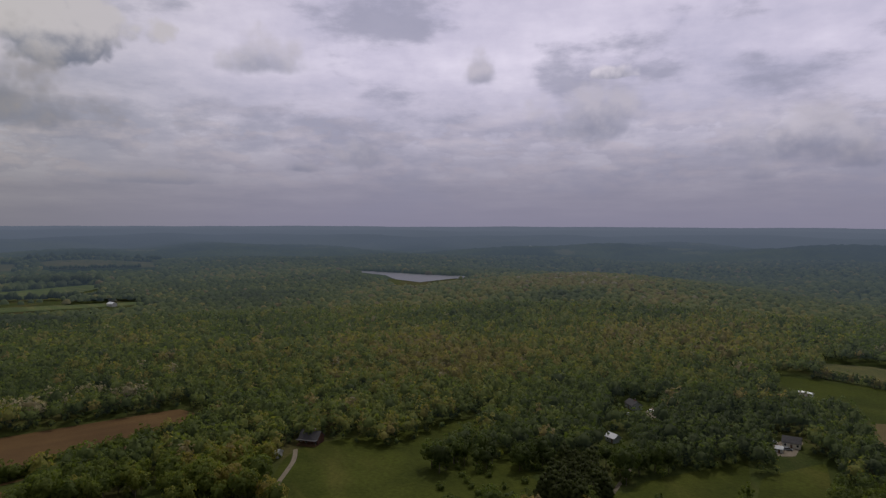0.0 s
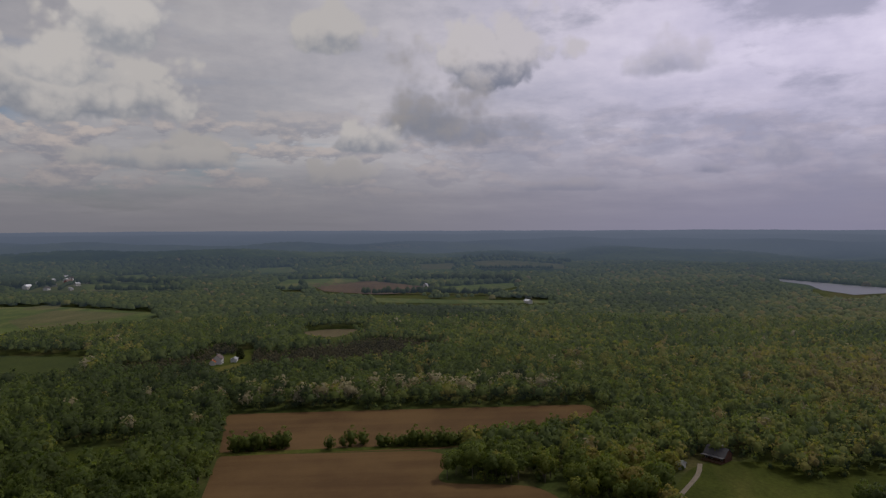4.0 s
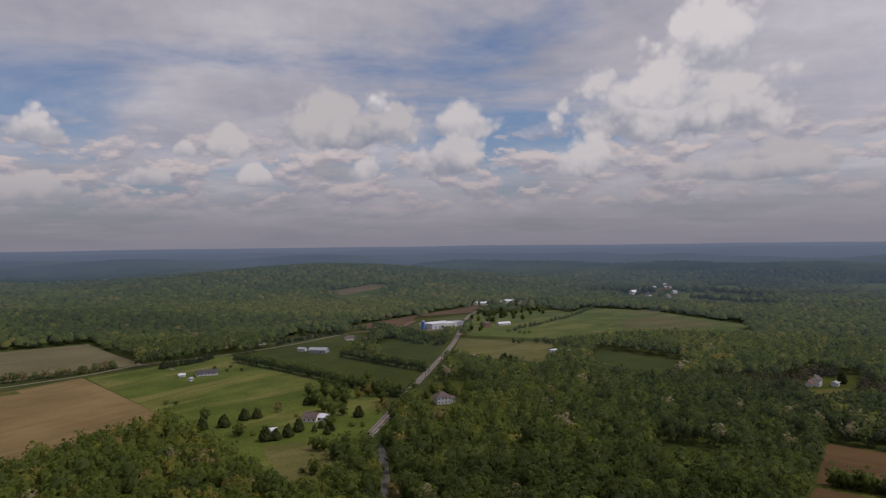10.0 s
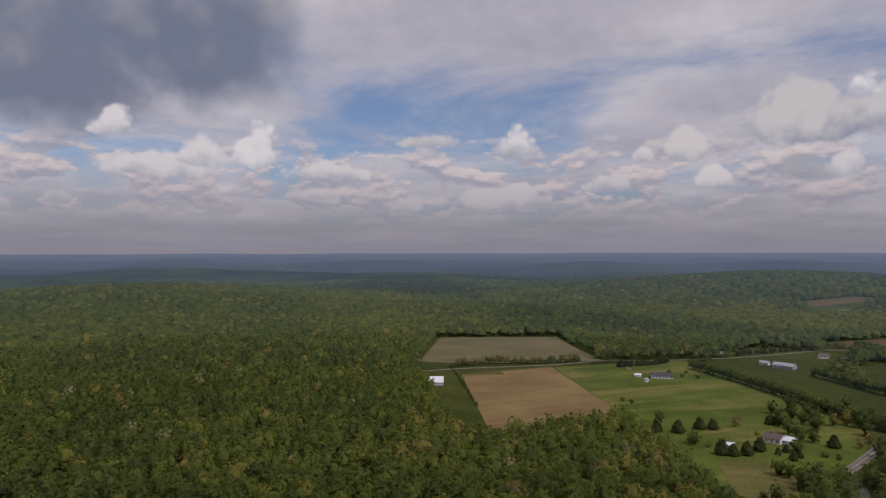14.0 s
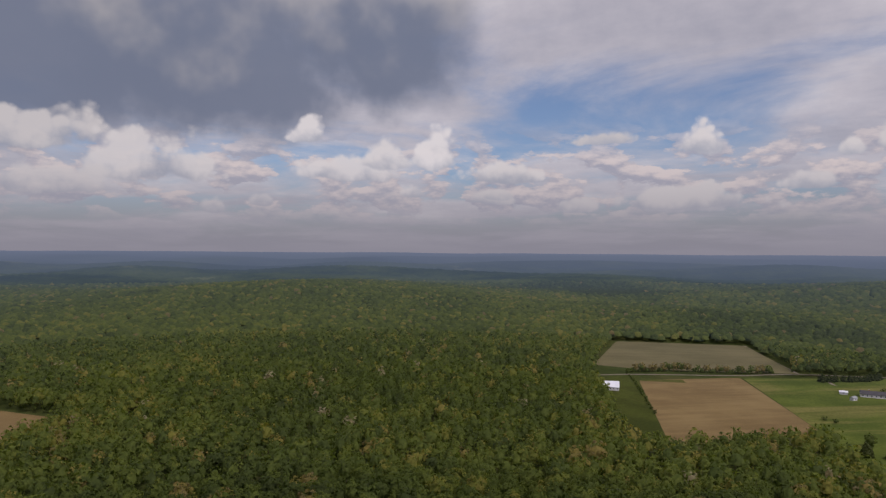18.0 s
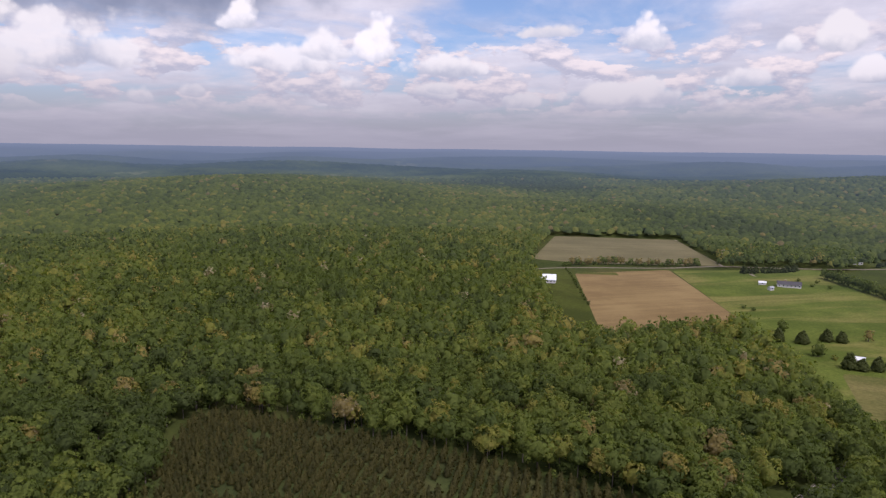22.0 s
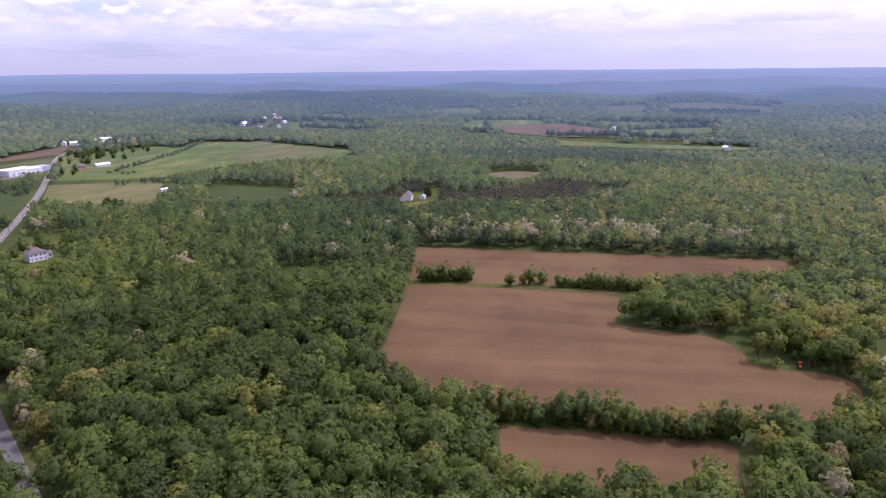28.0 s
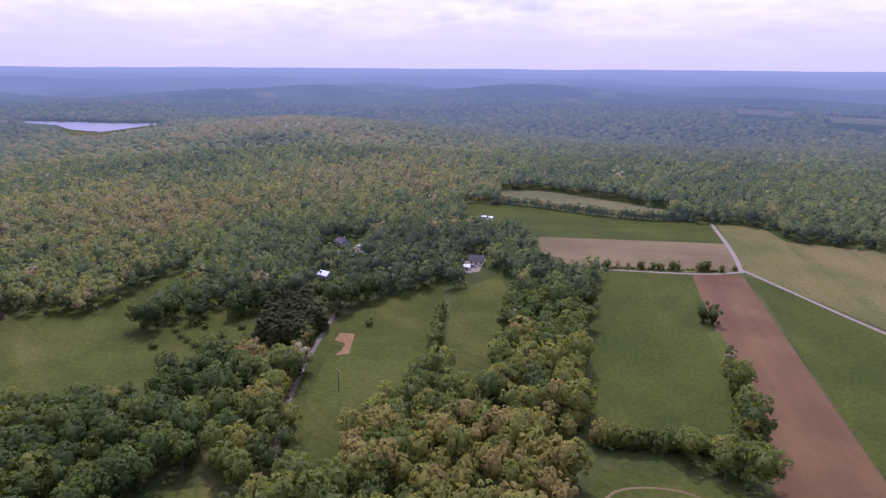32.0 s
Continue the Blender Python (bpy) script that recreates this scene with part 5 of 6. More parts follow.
hedge([(-532, 286), (-502, 309), (-450, 343), (-427, 365), (-411, 394)], 4.2, ["green", "olive", "ochre"], 0.8, "tree row on the hill")
hedge([(-195, 217), (-173, 199), (-148, 179), (-137, 172)], 5.5, ["fresh", "green", "deep", "pale", "olive"], 0.72, "tree row along the ploughed strip", 1.5)
hedge([(-161, 126), (-155, 136), (-147, 147), (-139, 163)], 4.4, ["olive", "fresh", "ochre", "green"], 0.72, "tree row above the garden", 1.5)
hedge([(-152, -154), (-168, -136), (-184, -113), (-202, -93)], 3.2, ["green", "olive", "deep", "ochre", "fresh", "green", "brown"], 0.98, "tree row between brown fields", 2.2)
hedge([(-222, -890), (-270, -945), (-314, -988), (-375, -1060), (-440, -1160)], 6.5, ["olive", "shrub", "green", "shrub"], 0.55, "scrubby hedgerow through the pasture", 3.0)
hedge([(-205, -790), (-246, -776), (-261, -755), (-271, -725), (-262, -690)], 6.0, ["green", "deep", "olive"], 0.6, "trees behind the long white house", 5.0)
hedge([(178, -695), (158, -717), (138, -745)], 5.0, ["pine"], 0.85, "row of pines by the lane", 2.0)
hedge([(79, -832), (52, -870), (16, -908), (-2, -916)], 8.5, ["pine", "spruce", "deep"], 0.7, "conifers by the farm lane", 2.0)
hedge([(-290, 126), (-265, 113), (-249, 105), (-236, 99)], 4.2, ["green", "shrub", "olive", "green"], 0.72, "hedge in the meadow")
hedge([(322, -603), (291, -561), (265, -523), (229, -471)], 12.0, ["dark_shrub"], 0.8, "row of small conifers on the lawn", 0.5)
for kind, size, spots in (
        ("spruce", 0.85, ((68, -481), (60, -484), (79, -465), (92, -461), (48, -427), (42, -428), (35, -433), (29, -445), (27, -517), (23, -522), (-10, -474), (4, -390))),
        ("spruce", 0.5, ((19, -442), (15, -450), (11, -434), (8, -442), (-127, -696), (-133, -687), (-139, -682), (-148, -676))),
        ("pine", 0.75, ((-156, -656), (-159, -651), (-164, -654), (-161, -667))),
        ("green", 0.95, ((95, -485), (66, -441), (15, -494), (14, -540), (7, -528), (-1, -526), (9, -476), (1, -480))),
        ("deep", 1.0, ((28, -551), (16, -564), (5, -554), (-6, -572), (-18, -554), (-26, -535), (21, -514), (0, -512), (-29, -513))),
        ("olive", 0.9, ((10, -452), (5, -390), (16, -360), (-36, -565), (-40, -536), (-21, -596))),
        ("deep", 0.85, ((-201, -1049), (-224, -1110), (-215, -993), (-251, -1065), (-285, -1147), (-300, -1116), (-335, -1163), (-330, -1091), (-193, -930), (-274, -1205), (-326, -1283))),
        ("olive", 0.85, ((17, -402), (12, -400), (-168, -923), (-205, -1018))),
        ("green", 0.9, ((-62, -512), (-84, -514), (-90, -498), (-80, -522), (-56, -500), (-95, -520), (-70, -530), (-100, -540), (-84, -548))),
        ("ochre", 0.85, ((-11, -532), (-19, -538))),
        ("brown", 0.85, ((47, -498), (-24, -479), (-29, -495))),
        ("pale_shrub", 1.0, ((57, -440), (33, -483), (7, -464), (48, -516))),
        ("dark_shrub", 1.0, ((22, -363), (17, -358), (-291, 89), (-303, 23), (125, -687), (110, -669), (110, -691), (96, -669), (134, -540), (126, -537))),
        ("deep", 0.8, ((-234, 241), (-229, 243), (-220, -996), (-176, -921), (-185, -905), (-103, -684), (-256, -1111), (-270, -1108), (-266, -1038))),
        ("deep", 0.8, ((-236, -1154), (-235, -1118), (-250, -1151), (-244, -1079), (-271, -1144), (-327, -1211), (-321, -1150), (-348, -1203), (-334, -1125), (-292, -1158))),
        ("shrub", 1.1, ((-322, 12), (-327, 2), (-331, -9), (-318, 17), (-300, 14), (-296, 11), (-304, 8), (-318, 4), (-310, 6), (-302, -6), (-310, 33), (-232, -874), (-236, -866), (-244, -870), (-293, 323), (-5, -450), (-12, -448), (-15, -187))),
        ("pine", 0.85, ((-385, -530), (-372, -520), (-408, -505)))):
    for x, y in spots:
        plant(kind, x, y, size)
# trees where the two roads meet, and round the hamlet
for kind, size, spots in (("green", 0.95, ((-33, -463), (-36, -478), (-42, -494), (-47, -508))), ("fresh", 0.85, ((-40, -484), (-52, -522), (-46, -498))), ("deep", 0.95, ((-55, -536), (-50, -512))),
                          ("pine", 0.8, ((-239, -1170), (-230, -1085), (-261, -1140), (-249, -1052))), ("deep", 0.95, ((-232, -1060), (-265, -1086), (-274, -1075), (-312, -1194), (-340, -1166), (-244, -1100), (-252, -1120))),
                          ("green", 0.95, ((-224, -996), (-274, -1013), (-307, -1087), (-258, -1062), (-285, -1098))), ("spruce", 0.8, ((86, -936), (69, -926), (53, -915), (32, -928), (21, -916), (85, -868)))):
    for x, y in spots:
        plant(kind, x, y, size)
THICKET = np.array([(-21, -964), (-49, -1010), (-86, -955), (-128, -826), (-115, -780), (-80, -811), (-40, -895)], float)
p = rng.uniform((-130, -1015), (-18, -775), (420, 2))
p = p[inside(THICKET, p[:, 0], p[:, 1])]
v, t, k, m = crowns(p, rng.uniform(0.12, 0.42, len(p)), rng.uniform(2.2, 3.6, len(p)), rng.uniform(4.5, 8.5, len(p)), 9, 60, 0.8, True)
tagged(link_mesh("thicket", v, t, far_leaf, tone=k, normals=m), "dense green thicket between the road and a factory", "thicket", kind="stuff")
hedge([(-226, 34), (-245, 42), (-262, 48), (-284, 59)], 3.4, ["olive", "ochre", "green"], 0.75, "tree row along the farm track")
for line in ([(-152, -154), (-168, -136), (-184, -113), (-202, -93)], [(-285, -236), (-306, -209), (-331, -186)], [(-195, 217), (-173, 199), (-137, 172)], [(-161, 126), (-155, 136), (-139, 163)], [(-235, -296), (-253, -278)]):
    hedge(line, 2.6, ["shrub", "shrub", "pale_shrub"], 1.15, "undergrowth below a tree row", 1.2)
# dark pines beside the farm track
for k in range(26):
    a, q = k * 2.39996, math.sqrt((k + 0.5) / 26)
    plant("pine", -304 + 27 * q * math.cos(a) - 4 * q * math.sin(a), 55 + 15 * q * math.sin(a) - 4 * q * math.cos(a), random.uniform(0.75, 1.05), "dark pines beside the farm track", "tall blackish pine beside a farm track")
# pale saplings where the plantation meets the road
for k in range(34):
    a, q = k * 2.39996, math.sqrt((k + 0.5) / 34)
    x, y = 70 + 20 * q * math.cos(a), -186 + 24 * q * math.sin(a)
    if not near_way(WAYS[0][0], np.array([x]), np.array([y]), 9)[0]:
        plant(random.choice(["pale_shrub", "shrub", "pale_shrub"]), x, y, random.uniform(0.9, 1.5), "saplings by the road", "fresh pale green sapling beside a road")

# ---- buildings ----
white_wall = plain_material("white_siding", (0.52, 0.51, 0.485), 0.6, 0.06, 0.5)
cream_wall = plain_material("cream_siding", (0.62, 0.58, 0.50), 0.7, 0.08, 0.5)
grey_metal = plain_material("grey_metal_siding", (0.27, 0.285, 0.29), 0.6, 0.12, 0.6)
log_wall = plain_material("brown_logs", (0.10, 0.045, 0.030), 0.85, 0.3, 1.0)
brick_wall = plain_material("red_brick", (0.28, 0.13, 0.10), 0.9, 0.2, 1.0)
dark_roof = plain_material("dark_shingles", (0.055, 0.052, 0.055), 0.9, 0.25, 1.2)
brown_roof = plain_material("brown_shingles", (0.105, 0.078, 0.070), 0.9, 0.25, 1.2)
white_roof = plain_material("white_metal_roof", (0.58, 0.59, 0.60), 0.5, 0.05, 0.4)
grey_roof = plain_material("grey_metal_roof", (0.26, 0.27, 0.275), 0.65, 0.12, 0.5)
red_roof = plain_material("rusty_roof", (0.36, 0.13, 0.06), 0.8, 0.25, 1.0)
blue_paint = plain_material("blue_panels", (0.07, 0.13, 0.36), 0.45, 0.12, 0.5)
frame_white = plain_material("white_frames", (0.75, 0.75, 0.73), 0.5, 0.04)
door_brown = plain_material("brown_door", (0.13, 0.07, 0.04), 0.6, 0.2, 2.0)
pane_glass, pane_nodes, pane_bsdf = material("window_glass", 0.06, 0.5)
pane_bsdf.inputs["Base Color"].default_value = (0.02, 0.025, 0.03, 1)
car_white = plain_material("white_car_paint", (0.7, 0.7, 0.7), 0.25, 0.03)
car_grey = plain_material("grey_car_paint", (0.25, 0.27, 0.3), 0.25, 0.05)
rubber = plain_material("rubber", (0.02, 0.02, 0.02), 0.9, 0.2)
orange_paint = plain_material("orange_paint", (0.55, 0.10, 0.03), 0.45, 0.1)
pole_wood = plain_material("pole_wood", (0.09, 0.075, 0.06), 0.9, 0.2, 2.0)


def box(bm, x0, x1, y0, y1, z0, z1):
    v = [bm.verts.new(c) for c in ((x0, y0, z0), (x1, y0, z0), (x1, y1, z0), (x0, y1, z0), (x0, y0, z1), (x1, y0, z1), (x1, y1, z1), (x0, y1, z1))]
    for f in ((0, 3, 2, 1), (4, 5, 6, 7), (0, 1, 5, 4), (1, 2, 6, 5), (2, 3, 7, 6), (3, 0, 4, 7)):
        bm.faces.new([v[i] for i in f])


def boxed(name, dims, mat, parent, label=""):
    bm = bmesh.new()
    box(bm, *dims)
    return part(name, bm, mat, parent, label)


def prism(bm, outline, y0, y1):
    """An outline in x and z, drawn out along y."""
    a = [bm.verts.new((x, y0, z)) for x, z in outline]
    b = [bm.verts.new((x, y1, z)) for x, z in outline]
    bm.faces.new(a)
    bm.faces.new(b[::-1])
    for k in range(len(a)):
        j = (k + 1) % len(a)
        bm.faces.new((a[j], a[k], b[k], b[j]))


def gable(root, x, y, length, width, wall, rise, wall_mat, roof_mat, windows=4, door=True, chimney=False, storeys=1, hip=False):
    """A block with its ridge along x: walls, roof slopes, windows with frame and pane, door, chimney."""
    l, w = length / 2, width / 2
    bm = bmesh.new()
    if hip:
        box(bm, x - l, x + l, y - w, y + w, -0.3, wall)
    else:
        v0 = [bm.verts.new((x - l, y + s, z)) for s, z in ((-w, -0.3), (w, -0.3), (w, wall), (0, wall + rise), (-w, wall))]
        v1 = [bm.verts.new((x + l, y + s, z)) for s, z in ((-w, -0.3), (w, -0.3), (w, wall), (0, wall + rise), (-w, wall))]
        bm.faces.new(v0[::-1])
        bm.faces.new(v1)
        for k in range(5):
            bm.faces.new((v0[k], v0[(k + 1) % 5], v1[(k + 1) % 5], v1[k]))
    part("wall", bm, wall_mat, root)
    over = 0.5
    if hip:
        bm = bmesh.new()
        e = [bm.verts.new((x + sx * (l + over), y + sy * (w + over), wall + 0.02)) for sx, sy in ((-1, -1), (1, -1), (1, 1), (-1, 1))]
        r0, r1 = bm.verts.new((x - l + w, y, wall + rise)), bm.verts.new((x + l - w, y, wall + rise))
        for f in ((e[0], e[1], r1, r0), (e[1], e[2], r1), (e[2], e[3], r0, r1), (e[3], e[0], r0), (e[3], e[2], e[1], e[0])):
            bm.faces.new(f)
        part("roof", bm, roof_mat, root)
    else:
        k = rise / w
        for s in (1, -1):
            bm = bmesh.new()
            ring = []
            for yy, zz in ((s * (w + over), wall - over * k), (0, wall + rise), (0, wall + rise + 0.18), (s * (w + over), wall - over * k + 0.18)):
                ring.append([bm.verts.new((x + sx * (l + 0.4), y + yy, zz + 0.03)) for sx in (-1, 1)])
            for i in range(4):
                j = (i + 1) % 4
                bm.faces.new((ring[i][0], ring[j][0], ring[j][1], ring[i][1]))
            bm.faces.new([q[0] for q in ring][::-1])
            bm.faces.new([q[1] for q in ring])
            bmesh.ops.recalc_face_normals(bm, faces=bm.faces[:])
            part("roof_slope", bm, roof_mat, root)
    for floor in range(storeys):
        z = 1.0 + 2.7 * floor
        for s in (-1, 1):
            for k in range(windows):
                wx = x - l + length * (k + 0.5) / windows
                if door and floor == 0 and s == -1 and k == windows // 2:
                    d = boxed("door", (wx - 0.5, wx + 0.5, y + s * w - 0.06, y + s * w + 0.06, 0, 2.1), door_brown, root)
                    boxed("door_handle", (wx + 0.35, wx + 0.42, y + s * (w + 0.06) - 0.04, y + s * (w + 0.06) + 0.04, 1.0, 1.1), grey_metal, d)
                    continue
                f = boxed("window", (wx - 0.65, wx + 0.65, y + s * w - 0.05, y + s * w + 0.05, z - 0.1, z + 1.3), frame_white, root)
                boxed("pane", (wx - 0.52, wx + 0.52, y + s * (w + 0.04) - 0.025, y + s * (w + 0.04) + 0.025, z, z + 1.2), pane_glass, f)
    if chimney:
        c = boxed("chimney", (x + l * 0.3, x + l * 0.3 + 0.8, y - 0.4, y + 0.4, wall, wall + rise + 1.0), brick_wall, root)
        boxed("chimney_cap", (x + l * 0.3 - 0.1, x + l * 0.3 + 0.9, y - 0.5, y + 0.5, wall + rise + 1.0, wall + rise + 1.15), grey_metal, c)


def stand(name, x, y, turn, label, category="house", group=""):
    root = new(name)
    root.matrix_basis = pose(x, y, float(ground_height(x, y)) + 0.02, 0, 0, turn)
    return tagged(root, label, category, group)


# white house with two metal-roofed wings
h = stand("house", 300, -532, 32, "low white house with two white metal roofs on a lawn")
gable(h, 2, 7, 17, 8, 2.9, 2.0, white_wall, white_roof, 6)
gable(h, -1, -2, 12, 10, 3.0, 2.6, white_wall, white_roof, 3, False)
# ranch house on the mown meadow, with its sheds
h = stand("house", 126, -655, 16, "long white ranch house with a dark shingle roof")
gable(h, 0, 0, 19, 8, 2.8, 2.2, white_wall, dark_roof, 6, True, True)
h = stand("garden_shed", 147, -650, 20, "small white shed beside a drive", "shed")
gable(h, 0, 0, 6, 3.2, 2.2, 0.9, white_wall, white_roof, 1, False)
h = stand("garden_shed", 135, -629, 60, "small pale shed on the lawn", "shed")
gable(h, 0, 0, 4, 3.4, 2.3, 1.1, white_wall, grey_roof, 1)
# farm sheds by the lane
h = stand("pole_barn", 27, -766, -20, "long grey metal farm shed on grass", "barn")
gable(h, 0, 0, 20, 11, 3.6, 2.2, grey_metal, grey_roof, 5)
h = stand("garage", 46, -781, -20, "white garage with a pale roof", "garage")
gable(h, 0, 0, 9, 6.5, 2.7, 1.6, white_wall, grey_roof, 2)
h = stand("farmhouse", 97, -842, 10, "small white farmhouse among trees by the lane")
gable(h, 0, 0, 9, 8, 4.6, 2.6, white_wall, grey_roof, 3, storeys=2)
# house with conifers round it
h = stand("house", 20, -470, -22, "cream house with a brown gabled roof and white garage wing")
gable(h, 2, 1, 10, 8, 3.0, 2.6, cream_wall, brown_roof, 3, True, True)
gable(h, -5.5, -2, 7, 6.5, 2.7, 1.8, white_wall, white_roof, 2, False)
h = stand("garden_shed", 45, -443, 10, "white-roofed shed between spruces", "shed")
gable(h, 0, 0, 4.5, 3.6, 2.4, 1.2, white_wall, white_roof, 1)
# two-storey farmhouse by the road
h = stand("farmhouse", -73, -503, 12, "two-storey white farmhouse with a dark hipped roof")
gable(h, 0, 0, 11, 9, 5.6, 3.2, white_wall, brown_roof, 4, True, True, 2, True)
gable(h, -7.5, -1, 5, 5, 3.0, 1.6, white_wall, brown_roof, 2, False)
# factory with its blue silo
h = stand("factory", -135, -970, 30, "wide low white factory with blue wall panels", "factory")
boxed("wall", (-24, 22, -14, 16, -0.3, 5.0), white_wall, h)
boxed("roof", (-24.4, 22.4, -14.4, 16.4, 5.0, 5.4), white_roof, h)
boxed("wall", (2, 26, 8, 22, -0.3, 7.0), white_wall, h)
boxed("roof", (1.6, 26.4, 7.6, 22.4, 7.0, 7.4), white_roof, h)
boxed("side_hall", (-44, -24.1, -8, 10, -0.3, 4.6), grey_metal, h, "grey panelled side hall")
boxed("hall_roof", (-44.3, -24.2, -8.3, 10.3, 4.6, 4.9), grey_roof, h)
for k in range(7):
    boxed("panel", (-22 + k * 6, -18 + k * 6, -14.2, -14.0, 0.5, 4.4), blue_paint if k in (1, 2) else frame_white, h)
for k in range(3):
    boxed("dock_door", (4 + k * 7, 8 + k * 7, 21.98, 22.15, 0, 3.8), grey_metal, h)
for k in range(4):
    boxed("roof_vent", (-18 + k * 9, -16.5 + k * 9, 0, 1.5, 5.4, 6.4), grey_metal, h)
s = stand("silo", -111, -941, 0, "tall blue farm silo with a domed top", "silo")
bm = bmesh.new()
tapered(bm, (0, 0, -0.3), (0, 0, 11), 2.6, 2.6, 18)
part("shell", bm, blue_paint, s)
bm = bmesh.new()
for r0, z0, r1, z1 in ((2.7, 11, 2.1, 12.1), (2.1, 12.1, 0.8, 12.8)):
    tapered(bm, (0, 0, z0), (0, 0, z1), r0, r1, 18)
part("dome", bm, grey_roof, s)
for k in range(5):
    bm = bmesh.new()
    tapered(bm, (0, 0, 1.5 + 2 * k), (0, 0, 1.65 + 2 * k), 2.66, 2.66, 18)
    part("hoop", bm, grey_metal, s)
# houses beside the main road, and the hamlet beyond
for x, y, turn, dims, mats, label in (
        (-201, -947, 10, (12, 9, 5.0, 2.6, 2), (brick_wall, brown_roof), "two-storey brick house with a brown roof"),
        (-232, -964, 15, (19, 8, 2.8, 1.8, 1), (white_wall, white_roof), "low white house with a pale roof"),
        (-229, -712, 20, (15, 4.2, 2.8, 0.8, 1), (white_wall, white_roof), "long white mobile home at the wood's edge"),
        (-324, -1306, 10, (20, 9, 4.0, 2.4, 1), (cream_wall, white_roof), "pale hamlet house with a light roof"),
        (-300, -1290, 40, (14, 9, 5.0, 2.6, 2), (white_wall, grey_roof), "white two-storey hamlet house"),
        (-269, -1278, 0, (14, 8, 3.4, 2.4, 1), (white_wall, white_roof), "white roadside house with a metal roof"),
        (-255, -1290, 70, (10, 8, 3.4, 2.4, 1), (white_wall, white_roof), "small white roadside house"),
        (-234, -1277, 0, (13, 8, 3.0, 2.0, 1), (white_wall, dark_roof), "white house with a dark roof by a field"),
        (-345, -1275, 20, (15, 9, 3.4, 2.4, 1), (cream_wall, brown_roof), "cream hamlet house with a brown roof"),
        (-383, -1272, 20, (12, 8, 3.4, 2.2, 1), (white_wall, grey_roof), "white hamlet house beside trees"),
        (-8, -860, 20, (11, 8, 3.0, 2.2, 1), (cream_wall, brown_roof), "cream bungalow in a thicket"),
        (-28, -844, 30, (10, 7, 2.8, 2.0, 1), (brick_wall, brown_roof), "small brick house by a field"),
        (-705, -1500, 10, (12, 8, 4.0, 2.6, 1), (white_wall, grey_roof), "small white house in a distant village"),
        (-690, -1428, 75, (12, 8, 4.0, 2.6, 1), (white_wall, dark_roof), "small white house in a distant village"),
        (-742, -1540, 40, (13, 8, 5.0, 2.6, 2), (white_wall, grey_roof), "tall white house in a distant village"),
        (-721, -1398, 15, (11, 8, 4.0, 2.6, 1), (white_wall, grey_roof), "small white house in a distant village"),
        (-767, -1440, 60, (12, 8, 4.0, 2.6, 1), (white_wall, white_roof), "pale-roofed white house in a distant village"),
        (-640, -1352, 35, (12, 8, 4.0, 2.6, 1), (white_wall, dark_roof), "small white house in a distant village"),
        (-668, -1318, 80, (10, 7, 3.6, 2.2, 1), (white_wall, grey_roof), "small white house in a distant village"),
        (-631, -1409, 30, (17, 10, 5.0, 3.4, 1), (white_wall, white_roof), "white barn beyond the pasture"),
        (-742, -1474, 10, (14, 9, 5.0, 3.0, 2), (brick_wall, brown_roof), "red brick village house"),
        (-760, -1520, 50, (13, 9, 5.0, 3.0, 2), (white_wall, grey_roof), "white village house among trees"),
        (-790, -1560, 20, (12, 9, 5.5, 3.0, 2), (white_wall, dark_roof), "white two-storey village house"),
        (-823, -1650, 0, (14, 9, 5.0, 3.0, 2), (white_wall, grey_roof), "white village house with a grey roof"),
        (-720, -1530, 80, (12, 8, 4.5, 2.6, 1), (cream_wall, brown_roof), "cream village house among trees"),
        (-690, -1490, 30, (12, 8, 4.5, 2.6, 1), (white_wall, white_roof), "white village house with a pale roof"),
        (-920, -957, 20, (14, 9, 4.0, 2.6, 1), (white_wall, grey_roof), "distant white farmhouse among trees"),
        (-961, -492, 60, (13, 8, 4.0, 2.4, 1), (white_wall, white_roof), "distant white house at a meadow's edge"),
        (-1110, -800, 20, (12, 8, 4.0, 2.4, 1), (white_wall, grey_roof), "distant white farmhouse by a brown field")):
    far = math.hypot(x, y) > 1100
    h = stand("house", x, y, turn, label)
    length, width, wall, rise, storeys = dims
    gable(h, 0, 0, length, width, wall + (0.8 if far else 0), rise, *mats, 3, not far, False, storeys)
h = stand("hall", -2941, 339, 0, "distant long white hall among blue woods", "building")
boxed("wall", (-5, 5, -22, 22, 0, 13), white_wall, h)
boxed("roof", (-5.5, 5.5, -23, 23, 13, 14), white_roof, h)
for yaw, far, tall in ((170.4, 3600, 34), (165.5, 3560, 28)):
    a = radians(yaw)
    h = stand("water_tower", -far * math.sin(a), far * math.cos(a), 0, "distant white water tower standing over blue woods", "tower", "distant towers")
    for k in range(4):
        bm = bmesh.new()
        tapered(bm, (2.4 * math.cos(k * 1.571), 2.4 * math.sin(k * 1.571), -2), (1.8 * math.cos(k * 1.571), 1.8 * math.sin(k * 1.571), tall * 0.7), 0.4, 0.3, 6)
        part("leg", bm, hazy_copy(white_wall), h)
    bm = bmesh.new()
    tapered(bm, (0, 0, tall * 0.66), (0, 0, tall * 0.72), 2.0, 3.2, 14)
    tapered(bm, (0, 0, tall * 0.72), (0, 0, tall * 0.9), 3.2, 3.2, 14)
    tapered(bm, (0, 0, tall * 0.9), (0, 0, tall), 3.2, 0.8, 14)
    part("tank", bm, hazy_copy(white_wall), h)
